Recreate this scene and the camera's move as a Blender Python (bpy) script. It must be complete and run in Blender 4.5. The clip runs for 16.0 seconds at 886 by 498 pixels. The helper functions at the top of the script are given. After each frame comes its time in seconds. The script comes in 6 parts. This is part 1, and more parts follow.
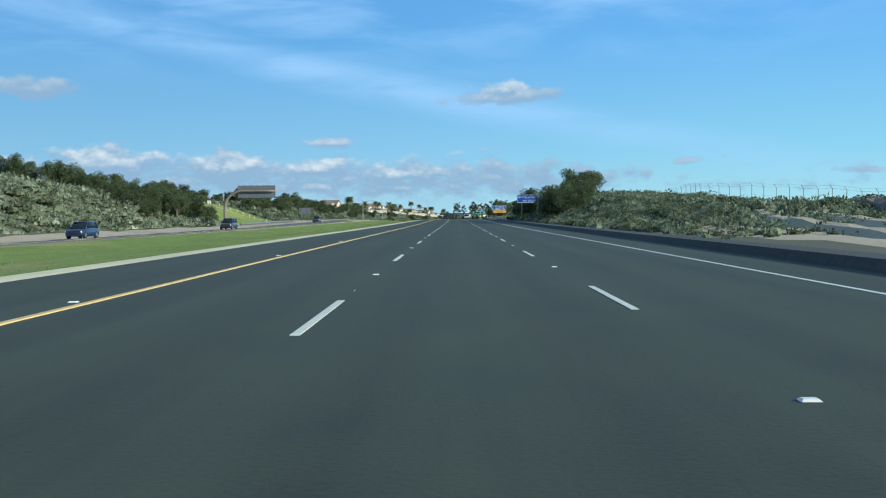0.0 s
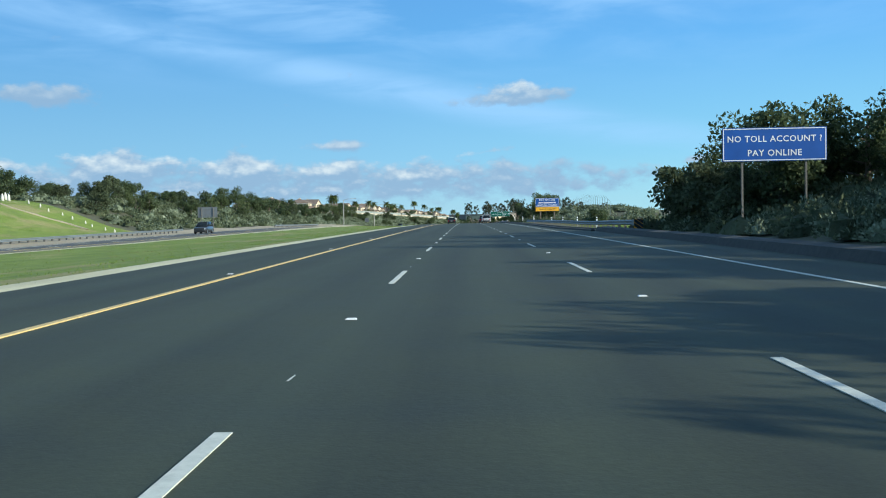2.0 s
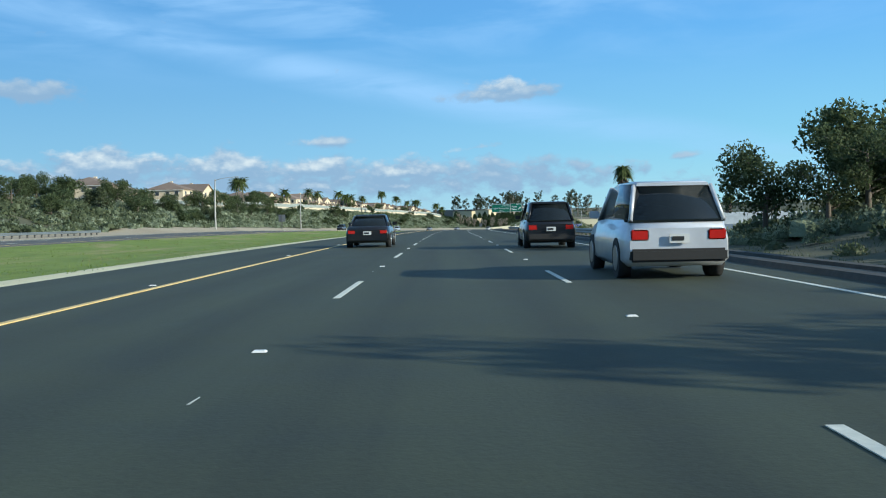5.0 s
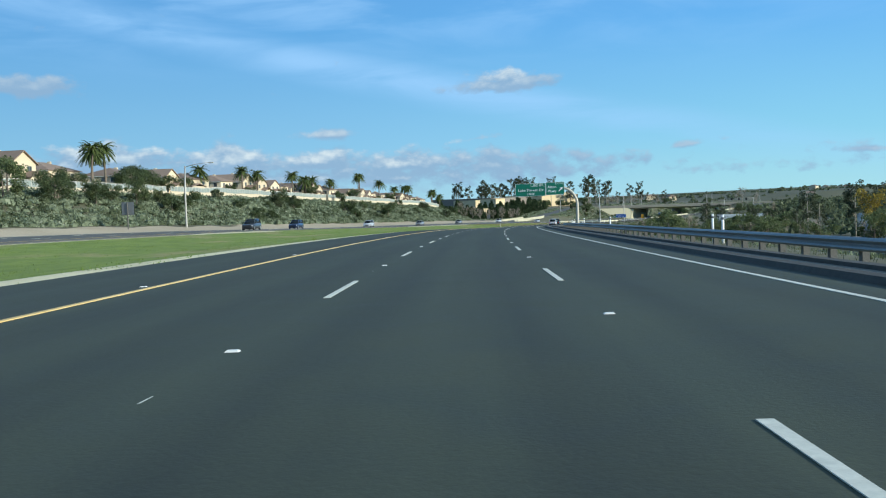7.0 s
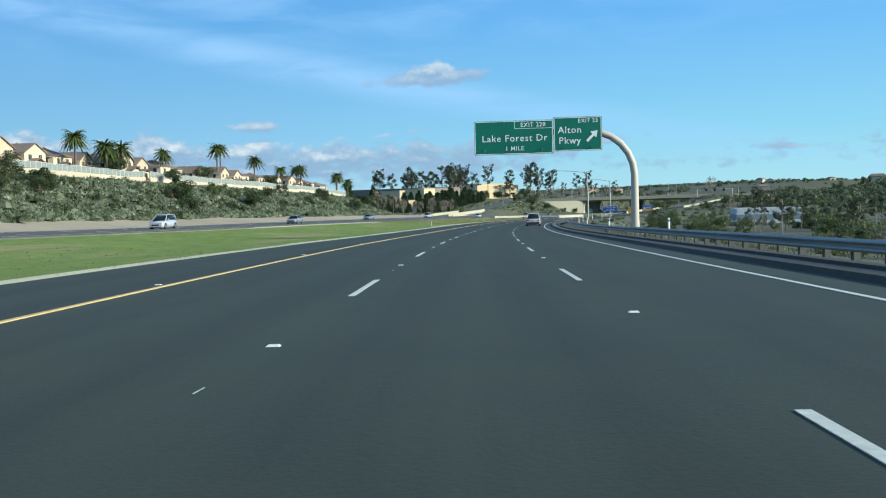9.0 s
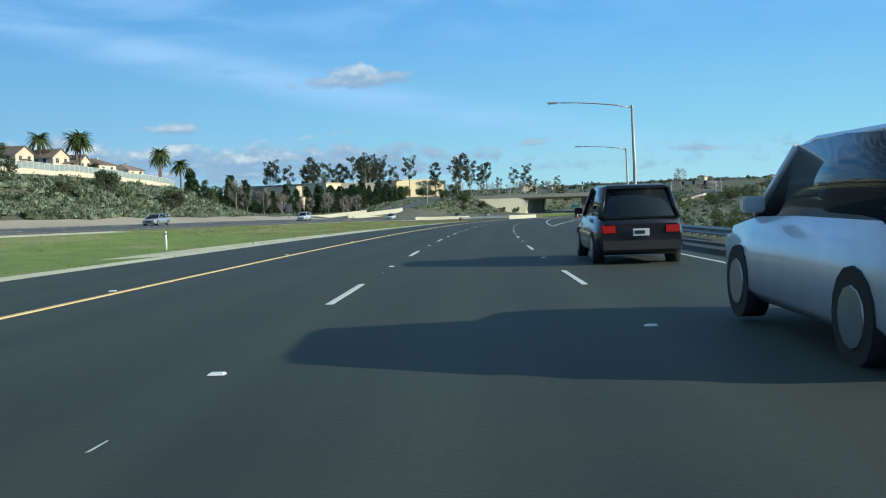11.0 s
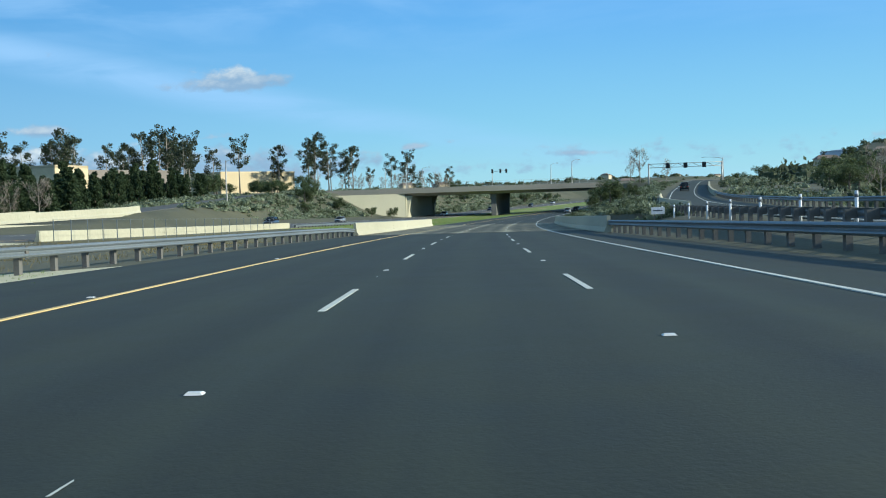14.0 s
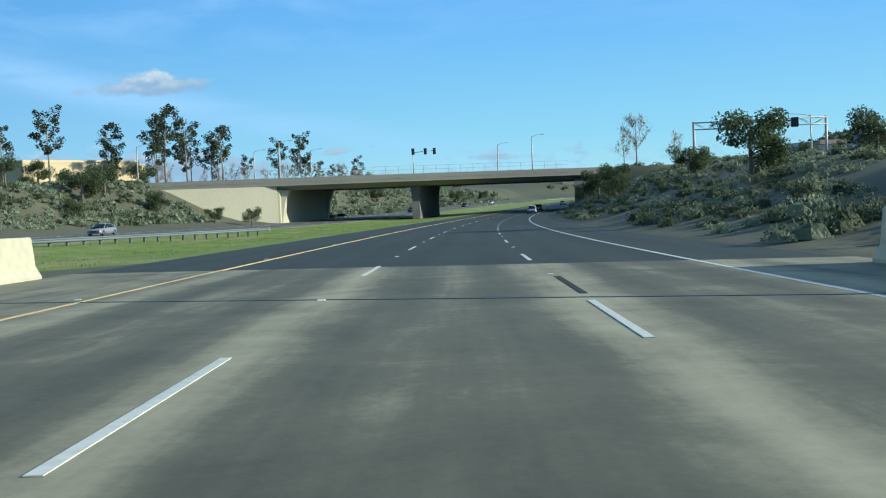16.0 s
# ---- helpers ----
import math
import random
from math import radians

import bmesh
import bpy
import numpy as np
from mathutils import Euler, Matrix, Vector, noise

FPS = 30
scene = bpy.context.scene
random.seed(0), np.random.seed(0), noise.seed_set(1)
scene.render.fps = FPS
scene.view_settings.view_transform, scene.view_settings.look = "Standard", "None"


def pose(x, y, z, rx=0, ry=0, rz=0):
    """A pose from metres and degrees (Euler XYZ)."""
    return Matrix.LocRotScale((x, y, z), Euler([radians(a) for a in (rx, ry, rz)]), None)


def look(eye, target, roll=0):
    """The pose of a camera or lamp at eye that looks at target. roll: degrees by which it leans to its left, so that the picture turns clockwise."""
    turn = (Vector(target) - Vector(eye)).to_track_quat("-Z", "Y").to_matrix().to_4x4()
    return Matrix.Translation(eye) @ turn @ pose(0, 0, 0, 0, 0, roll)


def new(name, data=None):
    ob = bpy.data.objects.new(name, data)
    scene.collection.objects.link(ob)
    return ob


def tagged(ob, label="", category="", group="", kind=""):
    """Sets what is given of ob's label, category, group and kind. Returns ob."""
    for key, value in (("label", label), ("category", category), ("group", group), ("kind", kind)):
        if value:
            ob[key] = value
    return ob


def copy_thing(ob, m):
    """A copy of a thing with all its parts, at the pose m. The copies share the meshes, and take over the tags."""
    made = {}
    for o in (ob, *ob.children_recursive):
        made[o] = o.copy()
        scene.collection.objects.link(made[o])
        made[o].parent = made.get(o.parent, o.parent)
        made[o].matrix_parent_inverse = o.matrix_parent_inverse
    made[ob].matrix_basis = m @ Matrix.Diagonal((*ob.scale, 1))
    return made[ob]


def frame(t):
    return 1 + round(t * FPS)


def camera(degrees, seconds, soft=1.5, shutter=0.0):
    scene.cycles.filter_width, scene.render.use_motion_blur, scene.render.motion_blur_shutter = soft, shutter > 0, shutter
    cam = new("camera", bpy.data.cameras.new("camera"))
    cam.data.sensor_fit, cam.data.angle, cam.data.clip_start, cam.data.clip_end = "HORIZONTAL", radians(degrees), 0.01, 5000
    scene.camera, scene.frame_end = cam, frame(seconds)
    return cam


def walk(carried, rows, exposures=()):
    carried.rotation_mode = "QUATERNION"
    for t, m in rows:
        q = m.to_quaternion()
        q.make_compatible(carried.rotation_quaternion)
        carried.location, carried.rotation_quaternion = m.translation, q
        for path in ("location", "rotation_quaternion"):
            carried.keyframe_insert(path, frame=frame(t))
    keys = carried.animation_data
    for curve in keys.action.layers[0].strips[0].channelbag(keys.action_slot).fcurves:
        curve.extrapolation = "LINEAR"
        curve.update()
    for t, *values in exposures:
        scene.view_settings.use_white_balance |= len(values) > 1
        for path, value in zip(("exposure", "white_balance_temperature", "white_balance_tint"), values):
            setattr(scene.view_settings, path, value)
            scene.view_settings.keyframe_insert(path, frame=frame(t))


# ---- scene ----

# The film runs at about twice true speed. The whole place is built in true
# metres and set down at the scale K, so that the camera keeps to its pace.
K = 0.61

# Road alignment: curvature (1/km, right positive) and grade (percent) by chainage.
CURVE = ((-200, 0), (0, .025), (75, .023), (150, -.067), (225, .047), (300, -.099), (375, .061), (450, .669),
         (525, .731), (600, .643), (675, .73), (750, .728), (825, .575), (900, .644), (1050, .66), (1500, .66), (1600, 0), (4400, 0))
GRADE = ((-200, 0), (0, -.009), (75, -.071), (150, .142), (225, -.078), (300, -.432), (375, -1.289), (450, -1.413), (525, -2.15),
         (600, -2.698), (675, -1.994), (750, -2.104), (825, -2.085), (900, -2.5), (950, -2.0), (1080, -1.25), (1210, 0), (1400, .9), (1700, 0), (4400, 0))
STEP = 2.0
CH = np.arange(-200, 4400, STEP)


def table(rows, s):
    return np.interp(s, [r[0] for r in rows], [r[1] for r in rows])


PSI = np.cumsum(table(CURVE, CH) * 1e-3) * STEP
PSI -= np.interp(0, CH, PSI)
RX, RY, RZ = np.cumsum(np.sin(PSI)) * STEP, np.cumsum(np.cos(PSI)) * STEP, np.cumsum(table(GRADE, CH) * 1e-2) * STEP
RX, RY, RZ = (v - np.interp(0, CH, v) for v in (RX, RY, RZ))


def along(s, u, w=0.0):
    """World place (true metres) at chainage s, u metres right of the lane's centre, w above the road."""
    p = np.interp(s, CH, PSI)
    return np.stack(np.broadcast_arrays(np.interp(s, CH, RX) + u * np.cos(p), np.interp(s, CH, RY) - u * np.sin(p),
                                        np.interp(s, CH, RZ) + w), -1)


def spot(s, u, w=0.0, turn=0.0, size=1.0):
    """The pose of a thing that stands there, its y axis along the road, without the scale K."""
    x, y, z = along(s, u, w)
    return Matrix.Translation((x * K, y * K, z * K)) @ Matrix.Rotation(radians(turn) - float(np.interp(s, CH, PSI)), 4, "Z") @ Matrix.Scale(size, 4)


def put(ob, s, u, w=0.0, turn=0.0, size=1.0):
    ob.matrix_basis = spot(s, u, w, turn, size) @ Matrix.Scale(K, 4)
    return ob


cam = camera(50.51, 16.0, soft=1.1)
EXPO = tuple((t, e, 6000, 0) for t, e in ((0, .16), (1, .26), (1.5, .32), (2, .22), (2.5, .15), (3, .10), (4, .20), (6.5, .14), (8.5, .16), (9, .20), (11.5, .12), (12, .14), (14, .15), (15, .16), (16, .22)))
PATH = (
    (0, -0.299, 1.049, 1.134, 0.731, -2.060, 0.368),
    (0.5, -0.102, 32.473, 1.126, 0.873, -2.034, 0.799),
    (1, -0.135, 63.863, 1.111, 1.375, -2.047, 0.687),
    (1.5, -0.172, 94.481, 1.095, 1.321, -2.033, 0.866),
    (2, -0.348, 125.676, 1.105, 1.437, -1.947, 1.101),
    (2.5, -0.473, 155.897, 1.140, 1.130, -2.007, 0.724),
    (3, -0.467, 185.675, 1.163, 0.807, -2.087, 0.853),
    (3.5, -0.360, 215.178, 1.160, 0.769, -2.061, 0.722),
    (4, -0.118, 244.723, 1.128, 0.446, -2.026, 0.889),
    (4.5, -0.148, 273.974, 1.053, 0.515, -2.101, 1.028),
    (5, -0.110, 303.562, 0.939, 0.678, -2.195, 1.167),
    (5.5, -0.186, 332.900, 0.748, 0.807, -2.383, 1.306),
    (6, -0.267, 362.155, 0.459, 0.831, -2.571, 1.445),
    (6.5, -0.220, 391.354, 0.092, 0.699, -2.661, 1.584),
    (7, 0.014, 420.481, -0.299, 0.748, -2.712, 1.719),
    (7.5, 0.336, 449.571, -0.703, 0.092, -2.739, 1.595),
    (8, 1.191, 478.602, -1.157, -1.380, -2.957, 1.473),
    (8.5, 2.751, 507.897, -1.699, -2.632, -3.018, 1.569),
    (9, 4.992, 537.120, -2.323, -3.623, -3.193, 1.471),
    (9.5, 7.975, 566.440, -3.020, -4.797, -3.327, 1.538),
    (10, 11.388, 596.078, -3.788, -5.925, -3.463, 1.606),
    (10.5, 15.451, 625.553, -4.555, -7.041, -3.337, 1.673),
    (11, 20.045, 654.720, -5.235, -8.207, -3.189, 1.741),
    (11.5, 25.539, 684.179, -5.846, -9.443, -3.112, 1.808),
    (12, 31.355, 713.432, -6.453, -10.533, -3.156, 1.959),
    (12.5, 37.627, 742.243, -7.065, -11.886, -3.135, 1.824),
    (13, 44.663, 770.918, -7.685, -13.015, -3.175, 2.375),
    (13.5, 52.106, 798.590, -8.285, -14.068, -3.269, 2.022),
    (14, 60.046, 826.270, -8.889, -15.424, -3.152, 1.908),
    (14.5, 68.680, 853.826, -9.529, -16.362, -3.179, 2.116),
    (15, 77.632, 881.760, -10.225, -17.148, -3.243, 1.808),
    (15.5, 87.242, 909.717, -10.934, -18.575, -3.115, 2.351),
    (16, 97.362, 936.927, -11.554, -20.085, -3.059, 2.397),
)
walk(cam, [(t, pose(x * K, y * K, z * K, 90 + pitch, roll, yaw)) for t, x, y, z, yaw, pitch, roll in PATH], EXPO)

# ---- light ----
SUN_EL, SUN_AZ = 20.0, 114.0      # degrees; azimuth clockwise from +y
sun_to = Vector((math.sin(radians(SUN_AZ)) * math.cos(radians(SUN_EL)), math.cos(radians(SUN_AZ)) * math.cos(radians(SUN_EL)), math.sin(radians(SUN_EL))))
sun = new("sun", bpy.data.lights.new("sun", "SUN"))
sun.data.energy, sun.data.angle, sun.data.color = 5.0, radians(0.6), (1.0, 0.91, 0.76)
sun.matrix_basis = look(sun_to * 100, (0, 0, 0))


class Nodes:
    """Small helper to write node trees in a few words."""

    def __init__(self, tree):
        self.t = tree
        tree.nodes.clear()

    def add(self, kind):
        return self.t.nodes.new(kind)

    def link(self, a, b):
        self.t.links.new(a, b)

    def val(self, sock, v):
        if isinstance(v, bpy.types.NodeSocket):
            self.link(v, sock)
        else:
            sock.default_value = v

    def math(self, op, a, b=0.0, c=None, clamp=False):
        n = self.add("ShaderNodeMath")
        n.operation, n.use_clamp = op, clamp
        self.val(n.inputs[0], a), self.val(n.inputs[1], b)
        if c is not None:
            self.val(n.inputs[2], c)
        return n.outputs[0]

    def noise(self, vec, scale, detail=4.0, rough=0.55, dist=0.0):
        n = self.add("ShaderNodeTexNoise")
        if vec is not None:
            self.link(vec, n.inputs["Vector"])
        n.inputs["Scale"].default_value, n.inputs["Detail"].default_value = scale, detail
        n.inputs["Roughness"].default_value, n.inputs["Distortion"].default_value = rough, dist
        return n.outputs["Fac"]

    def ramp(self, fac, stops):
        n = self.add("ShaderNodeValToRGB")
        e = n.color_ramp.elements
        while len(e) < len(stops):
            e.new(0.5)
        for el, (p, c) in zip(e, stops):
            el.position = p
            el.color = (*c, 1) if isinstance(c, tuple) else (c, c, c, 1)
        self.val(n.inputs[0], fac)
        return n.outputs[0]

    def mix(self, fac, a, b, mode="MIX"):
        n = self.add("ShaderNodeMix")
        n.data_type, n.blend_type = "RGBA", mode
        self.val(n.inputs[0], fac)
        for sock, v in ((n.inputs[6], a), (n.inputs[7], b)):
            self.val(sock, (*v, 1) if isinstance(v, tuple) and len(v) == 3 else v)
        return n.outputs[2]

    def step(self, v, lo, hi):
        n = self.add("ShaderNodeMapRange")
        n.interpolation_type = "SMOOTHSTEP"
        self.val(n.inputs[0], v)
        n.inputs[1].default_value, n.inputs[2].default_value = lo, hi
        return n.outputs[0]


world = bpy.data.worlds.new("sky")
scene.world = world
world.use_nodes = True
W = Nodes(world.node_tree)
sky = W.add("ShaderNodeTexSky")
sky.sky_type, sky.sun_disc, sky.sun_elevation, sky.sun_rotation = "NISHITA", False, radians(SUN_EL), radians(SUN_AZ)
sky.air_density, sky.dust_density, sky.ozone_density = 1.0, 0.4, 2.0
coord = W.add("ShaderNodeTexCoord")
sep = W.add("ShaderNodeSeparateXYZ")
W.link(coord.outputs["Generated"], sep.inputs[0])
az = W.math("MULTIPLY", W.math("ARCTAN2", sep.outputs[0], sep.outputs[1]), 57.2958)
el = W.math("MULTIPLY", W.math("ARCSINE", sep.outputs[2]), 57.2958)


def sky_xy(kx, ky):
    c = W.add("ShaderNodeCombineXYZ")
    W.val(c.inputs[0], W.math("MULTIPLY", az, kx)), W.val(c.inputs[1], W.math("MULTIPLY", el, ky))
    return c.outputs[0]


def blob(a0, e0, ra, re, rot=0.0):
    """1 at the middle of an ellipse of the sky, 0 at its edge."""
    da, de = W.math("SUBTRACT", az, a0), W.math("SUBTRACT", el, e0)
    c, s = math.cos(radians(rot)), math.sin(radians(rot))
    x = W.math("DIVIDE", W.math("ADD", W.math("MULTIPLY", da, c), W.math("MULTIPLY", de, s)), ra)
    y = W.math("DIVIDE", W.math("SUBTRACT", W.math("MULTIPLY", de, c), W.math("MULTIPLY", da, s)), re)
    return W.math("SUBTRACT", 1.0, W.math("SQRT", W.math("ADD", W.math("MULTIPLY", x, x), W.math("MULTIPLY", y, y))))


CLOUDS = (  # azimuth, elevation, half width, half height, tilt, weight
    (3.2, 7.1, 4.0, .62, 2, 1.0), (3.0, 7.5, 2.2, .75, 0, 1.0), (-7.4, 4.4, 2.3, .45, 0, .8), (-24.5, 7.2, 3.6, .75, 3, .9), (1.2, 3.9, 1.8, .22, 8, .4),
    (-20.5, 2.9, 4.0, 1.4, 0, 1.4), (-13.4, 2.8, 3.2, 1.3, 0, 1.4), (-28, 3.2, 3.0, .8, 0, .8), (-8.2, 2.8, 2.8, .9, 0, 1.15), (-3.5, 2.5, 3.2, .8, 0, 1.05), (2.5, 2.3, 3.4, .6, 0, .8), (14, 3.1, 2.2, .22, 8, .35), (24, 2.4, 4, .3, 0, .4))


def cloud(up):
    """How thick the clouds are, seen this far (degrees) above each point."""
    c = W.add("ShaderNodeCombineXYZ")
    h = W.math("ADD", el, up)
    W.val(c.inputs[0], az), W.val(c.inputs[1], W.math("MULTIPLY", h, 1.6))
    shape = W.math("SUBTRACT", W.noise(c.outputs[0], 0.62, 6, 0.55), 0.5)
    cover = W.math("SUBTRACT", W.math("MULTIPLY", W.step(W.math("ABSOLUTE", W.math("SUBTRACT", h, 2.2)), 2.1, 0.3), 0.75), 0.24)
    cover = W.math("SUBTRACT", cover, W.math("MULTIPLY", W.step(az, 3, 14), 0.45))
    for a0, e0, ra, re, rot, k in CLOUDS:
        cover = W.math("MAXIMUM", cover, W.math("MULTIPLY", W.math("MAXIMUM", blob(a0, e0 - up, ra, re, rot), -1.0), k))
    return W.math("ADD", cover, W.math("MULTIPLY", shape, 1.8))


here = cloud(0.0)
dens = W.step(here, 0.02, 0.55)
# lit tops, grey bases: thick here and thin a little higher
lit = W.step(W.math("SUBTRACT", here, cloud(0.42)), -0.05, 1.0)
bright = W.math("MAXIMUM", W.math("MULTIPLY", W.step(el, 5.0, 3.6), W.step(az, 6.0, -4.0)), W.step(blob(2.6, 7.8, 2.6, 1.2), 0.0, 0.5))
lit = W.math("MULTIPLY", lit, W.math("ADD", 0.32, W.math("MULTIPLY", bright, 0.68)))
cloud_col = W.mix(lit, (3.5, 4.9, 6.9), (9.6, 9.6, 9.6))
# thin high streaks
streak = W.noise(sky_xy(0.10, 0.5), 0.9, 5, 0.55, 0.5)
band = W.step(W.math("ABSOLUTE", W.math("SUBTRACT", W.math("ADD", el, W.math("MULTIPLY", W.math("ADD", az, 13.0), 0.205)), 9.6)), 1.7, 0.0)
band2 = W.math("MULTIPLY", W.step(el, 6.5, 14.0), W.step(streak, 0.36, 0.72))
cir = W.math("MAXIMUM", W.math("MULTIPLY", band, W.math("MULTIPLY", W.step(streak, .2, .65), 0.7)), W.math("MULTIPLY", band2, 0.75))
cir = W.math("MULTIPLY", cir, W.math("SUBTRACT", 1.0, W.math("MULTIPLY", W.step(az, -3.0, 25.0), 0.6)))
vivid = W.add("ShaderNodeHueSaturation")
vivid.inputs["Saturation"].default_value = 0.95
W.link(W.math("ADD", 1.2, W.math("MULTIPLY", W.step(az, -28.0, 40.0), 0.5)), vivid.inputs["Value"])
W.link(sky.outputs[0], vivid.inputs["Color"])
# moist air: the sky pales evenly towards the horizon
pale = W.ramp(W.math("DIVIDE", el, 30.0), ((0.0, (.50, .78, .96)), (0.12, (.335, .665, .98)), (0.35, (.18, .49, .95)), (0.6, (.15, .395, .88))))
side = W.math("MULTIPLY", 9.9, W.math("ADD", 0.85, W.math("MULTIPLY", W.step(az, -30.0, 25.0), 0.18)))
shade = W.add("ShaderNodeCombineXYZ")
for k in range(3):
    W.link(side, shade.inputs[k])
pale = W.mix(1.0, pale, shade.outputs[0], "MULTIPLY")
pale = W.mix(W.math("MULTIPLY", W.step(az, -12.0, 24.0), W.step(el, 13.0, 2.0)), pale, W.mix(1.0, pale, (0.96, 1.03, 0.94), "MULTIPLY"))
col = W.mix(W.math("MULTIPLY", W.step(el, 45.0, 16.0), 0.92), vivid.outputs[0], pale)
col = W.mix(cir, col, (4.7, 7.3, 11.0))
col = W.mix(W.math("MULTIPLY", dens, 0.90), col, cloud_col)
bg = W.add("ShaderNodeBackground")
W.link(col, bg.inputs[0])
bg.inputs[1].default_value = 0.0825
out = W.add("ShaderNodeOutputWorld")
W.link(bg.outputs[0], out.inputs[0])

# ---- materials ----
def material(name, rough=0.7, metal=0.0):
    m = bpy.data.materials.new(name)
    m.use_nodes = True
    n = Nodes(m.node_tree)
    p = n.add("ShaderNodeBsdfPrincipled")
    o = n.add("ShaderNodeOutputMaterial")
    n.link(p.outputs[0], o.inputs[0])
    p.inputs["Roughness"].default_value, p.inputs["Metallic"].default_value = rough, metal
    return m, n, p


def where(n):
    return n.add("ShaderNodeTexCoord").outputs["Object"]


def bump(n, p, height, strength, dist=0.02):
    b = n.add("ShaderNodeBump")
    b.inputs["Strength"].default_value, b.inputs["Distance"].default_value = strength, dist
    n.link(height, b.inputs["Height"])
    n.link(b.outputs[0], p.inputs["Normal"])


def grainy(name, dark, light, scale=1.0, rough=0.8, metal=0.0, relief=0.3, big=0.08, spread=0.5, island=0.0, obrandom=0.0):
    """A surface of two tones, mixed by coarse stains and fine grain."""
    m, n, p = material(name, rough, metal)
    co = where(n)
    a, b = n.noise(co, big * scale, 4), n.noise(co, 6 * scale, 5, 0.65)
    f = n.math("ADD", n.math("MULTIPLY", a, 1 - spread), n.math("MULTIPLY", b, spread))
    col = n.ramp(f, ((0.3, dark), (0.7, light)))
    if island or obrandom:
        src = n.add("ShaderNodeNewGeometry").outputs["Random Per Island"] if island else n.add("ShaderNodeObjectInfo").outputs["Random"]
        k = island or obrandom
        hsv = n.add("ShaderNodeHueSaturation")
        n.link(col, hsv.inputs["Color"])
        n.link(n.math("ADD", n.math("MULTIPLY", src, 2 * k), 1 - k), hsv.inputs["Value"])
        col = hsv.outputs[0]
    n.link(col, p.inputs["Base Color"])
    if relief:
        bump(n, p, b, relief)
    return m


def leafy(name, dark, light, tip=None, rough=0.65):
    """Foliage: each leaf clump has its own tone; light passes through a little."""
    m, n, p = material(name, rough)
    r = n.add("ShaderNodeNewGeometry").outputs["Random Per Island"]
    g = n.math("ADD", n.math("MULTIPLY", n.math("SUBTRACT", n.noise(where(n), 0.45, 2), 0.5), 2.2), 0.5, None, True)
    f = n.math("ADD", n.math("MULTIPLY", r, 0.45), n.math("MULTIPLY", g, 0.55))
    col = n.ramp(f, ((0.15, dark), (0.75, light), (0.95, tip or light)))
    n.link(col, p.inputs["Base Color"])
    p.inputs["Specular IOR Level"].default_value = 0.25
    bump(n, p, n.noise(where(n), 4.5, 3, 0.6), 0.9, 0.12)
    t = n.add("ShaderNodeBsdfTranslucent")
    n.link(col, t.inputs[0])
    mixer = n.add("ShaderNodeMixShader")
    mixer.inputs[0].default_value = 0.4
    out_node = [x for x in n.t.nodes if x.type == "OUTPUT_MATERIAL"][0]
    n.link(p.outputs[0], mixer.inputs[1]), n.link(t.outputs[0], mixer.inputs[2]), n.link(mixer.outputs[0], out_node.inputs[0])
    return m


def flat(name, col, rough=0.5, metal=0.0, wear=0.12):
    m, n, p = material(name, rough, metal)
    f = n.noise(where(n), 1.3, 5, 0.6)
    n.link(n.ramp(f, ((0.3, tuple(c * (1 - wear) for c in col)), (0.7, tuple(min(1, c * (1 + wear)) for c in col)))), p.inputs["Base Color"])
    return m


def asphalt(name, base, gloss, wheel=1.0, darken=(), period=1.83):
    """Worn paving with darker wheel paths, faint patches, seams and fine aggregate."""
    m, n, p = material(name, gloss)
    uv = n.add("ShaderNodeUVMap").outputs[0]
    co = where(n)
    sx = n.add("ShaderNodeSeparateXYZ")
    n.link(uv, sx.inputs[0])
    stretch = n.add("ShaderNodeMapping")
    stretch.inputs["Scale"].default_value = (1.0, 0.03, 1.0)
    n.link(uv, stretch.inputs[0])
    streak_n = n.noise(stretch.outputs[0], 1.6, 5, 0.6)
    blotch = n.noise(co, 0.75, 4, 0.6, 0.6)
    patch = n.noise(co, 0.09, 4)
    grit = n.noise(co, 22, 3, 0.7)
    lane = n.math("COSINE", n.math("MULTIPLY", sx.outputs[0], 2 * math.pi / period))
    f = n.math("ADD", n.math("MULTIPLY", streak_n, 0.32), n.math("ADD", n.math("MULTIPLY", patch, 0.18), n.math("MULTIPLY", grit, 0.26)))
    f = n.math("ADD", f, n.math("MULTIPLY", blotch, 0.24))
    f = n.math("ADD", f, n.math("MULTIPLY", lane, 0.045 * wheel))
    d, l = tuple(c * 0.5 for c in base), tuple(c * 1.5 for c in base)
    col = n.ramp(f, ((0.32, d), (0.68, l)))
    if darken:          # darker paving further along the road
        col = n.mix(n.math("MULTIPLY", n.step(sx.outputs[1], darken[0], darken[1]), darken[2]), col, (0.012, 0.014, 0.013))
    n.link(col, p.inputs["Base Color"])
    n.link(n.math("ADD", gloss - .10, n.math("MULTIPLY", blotch, 0.2)), p.inputs["Roughness"])
    p.inputs["Specular IOR Level"].default_value = 0.5
    bump(n, p, grit, 0.2, 0.01)
    return m


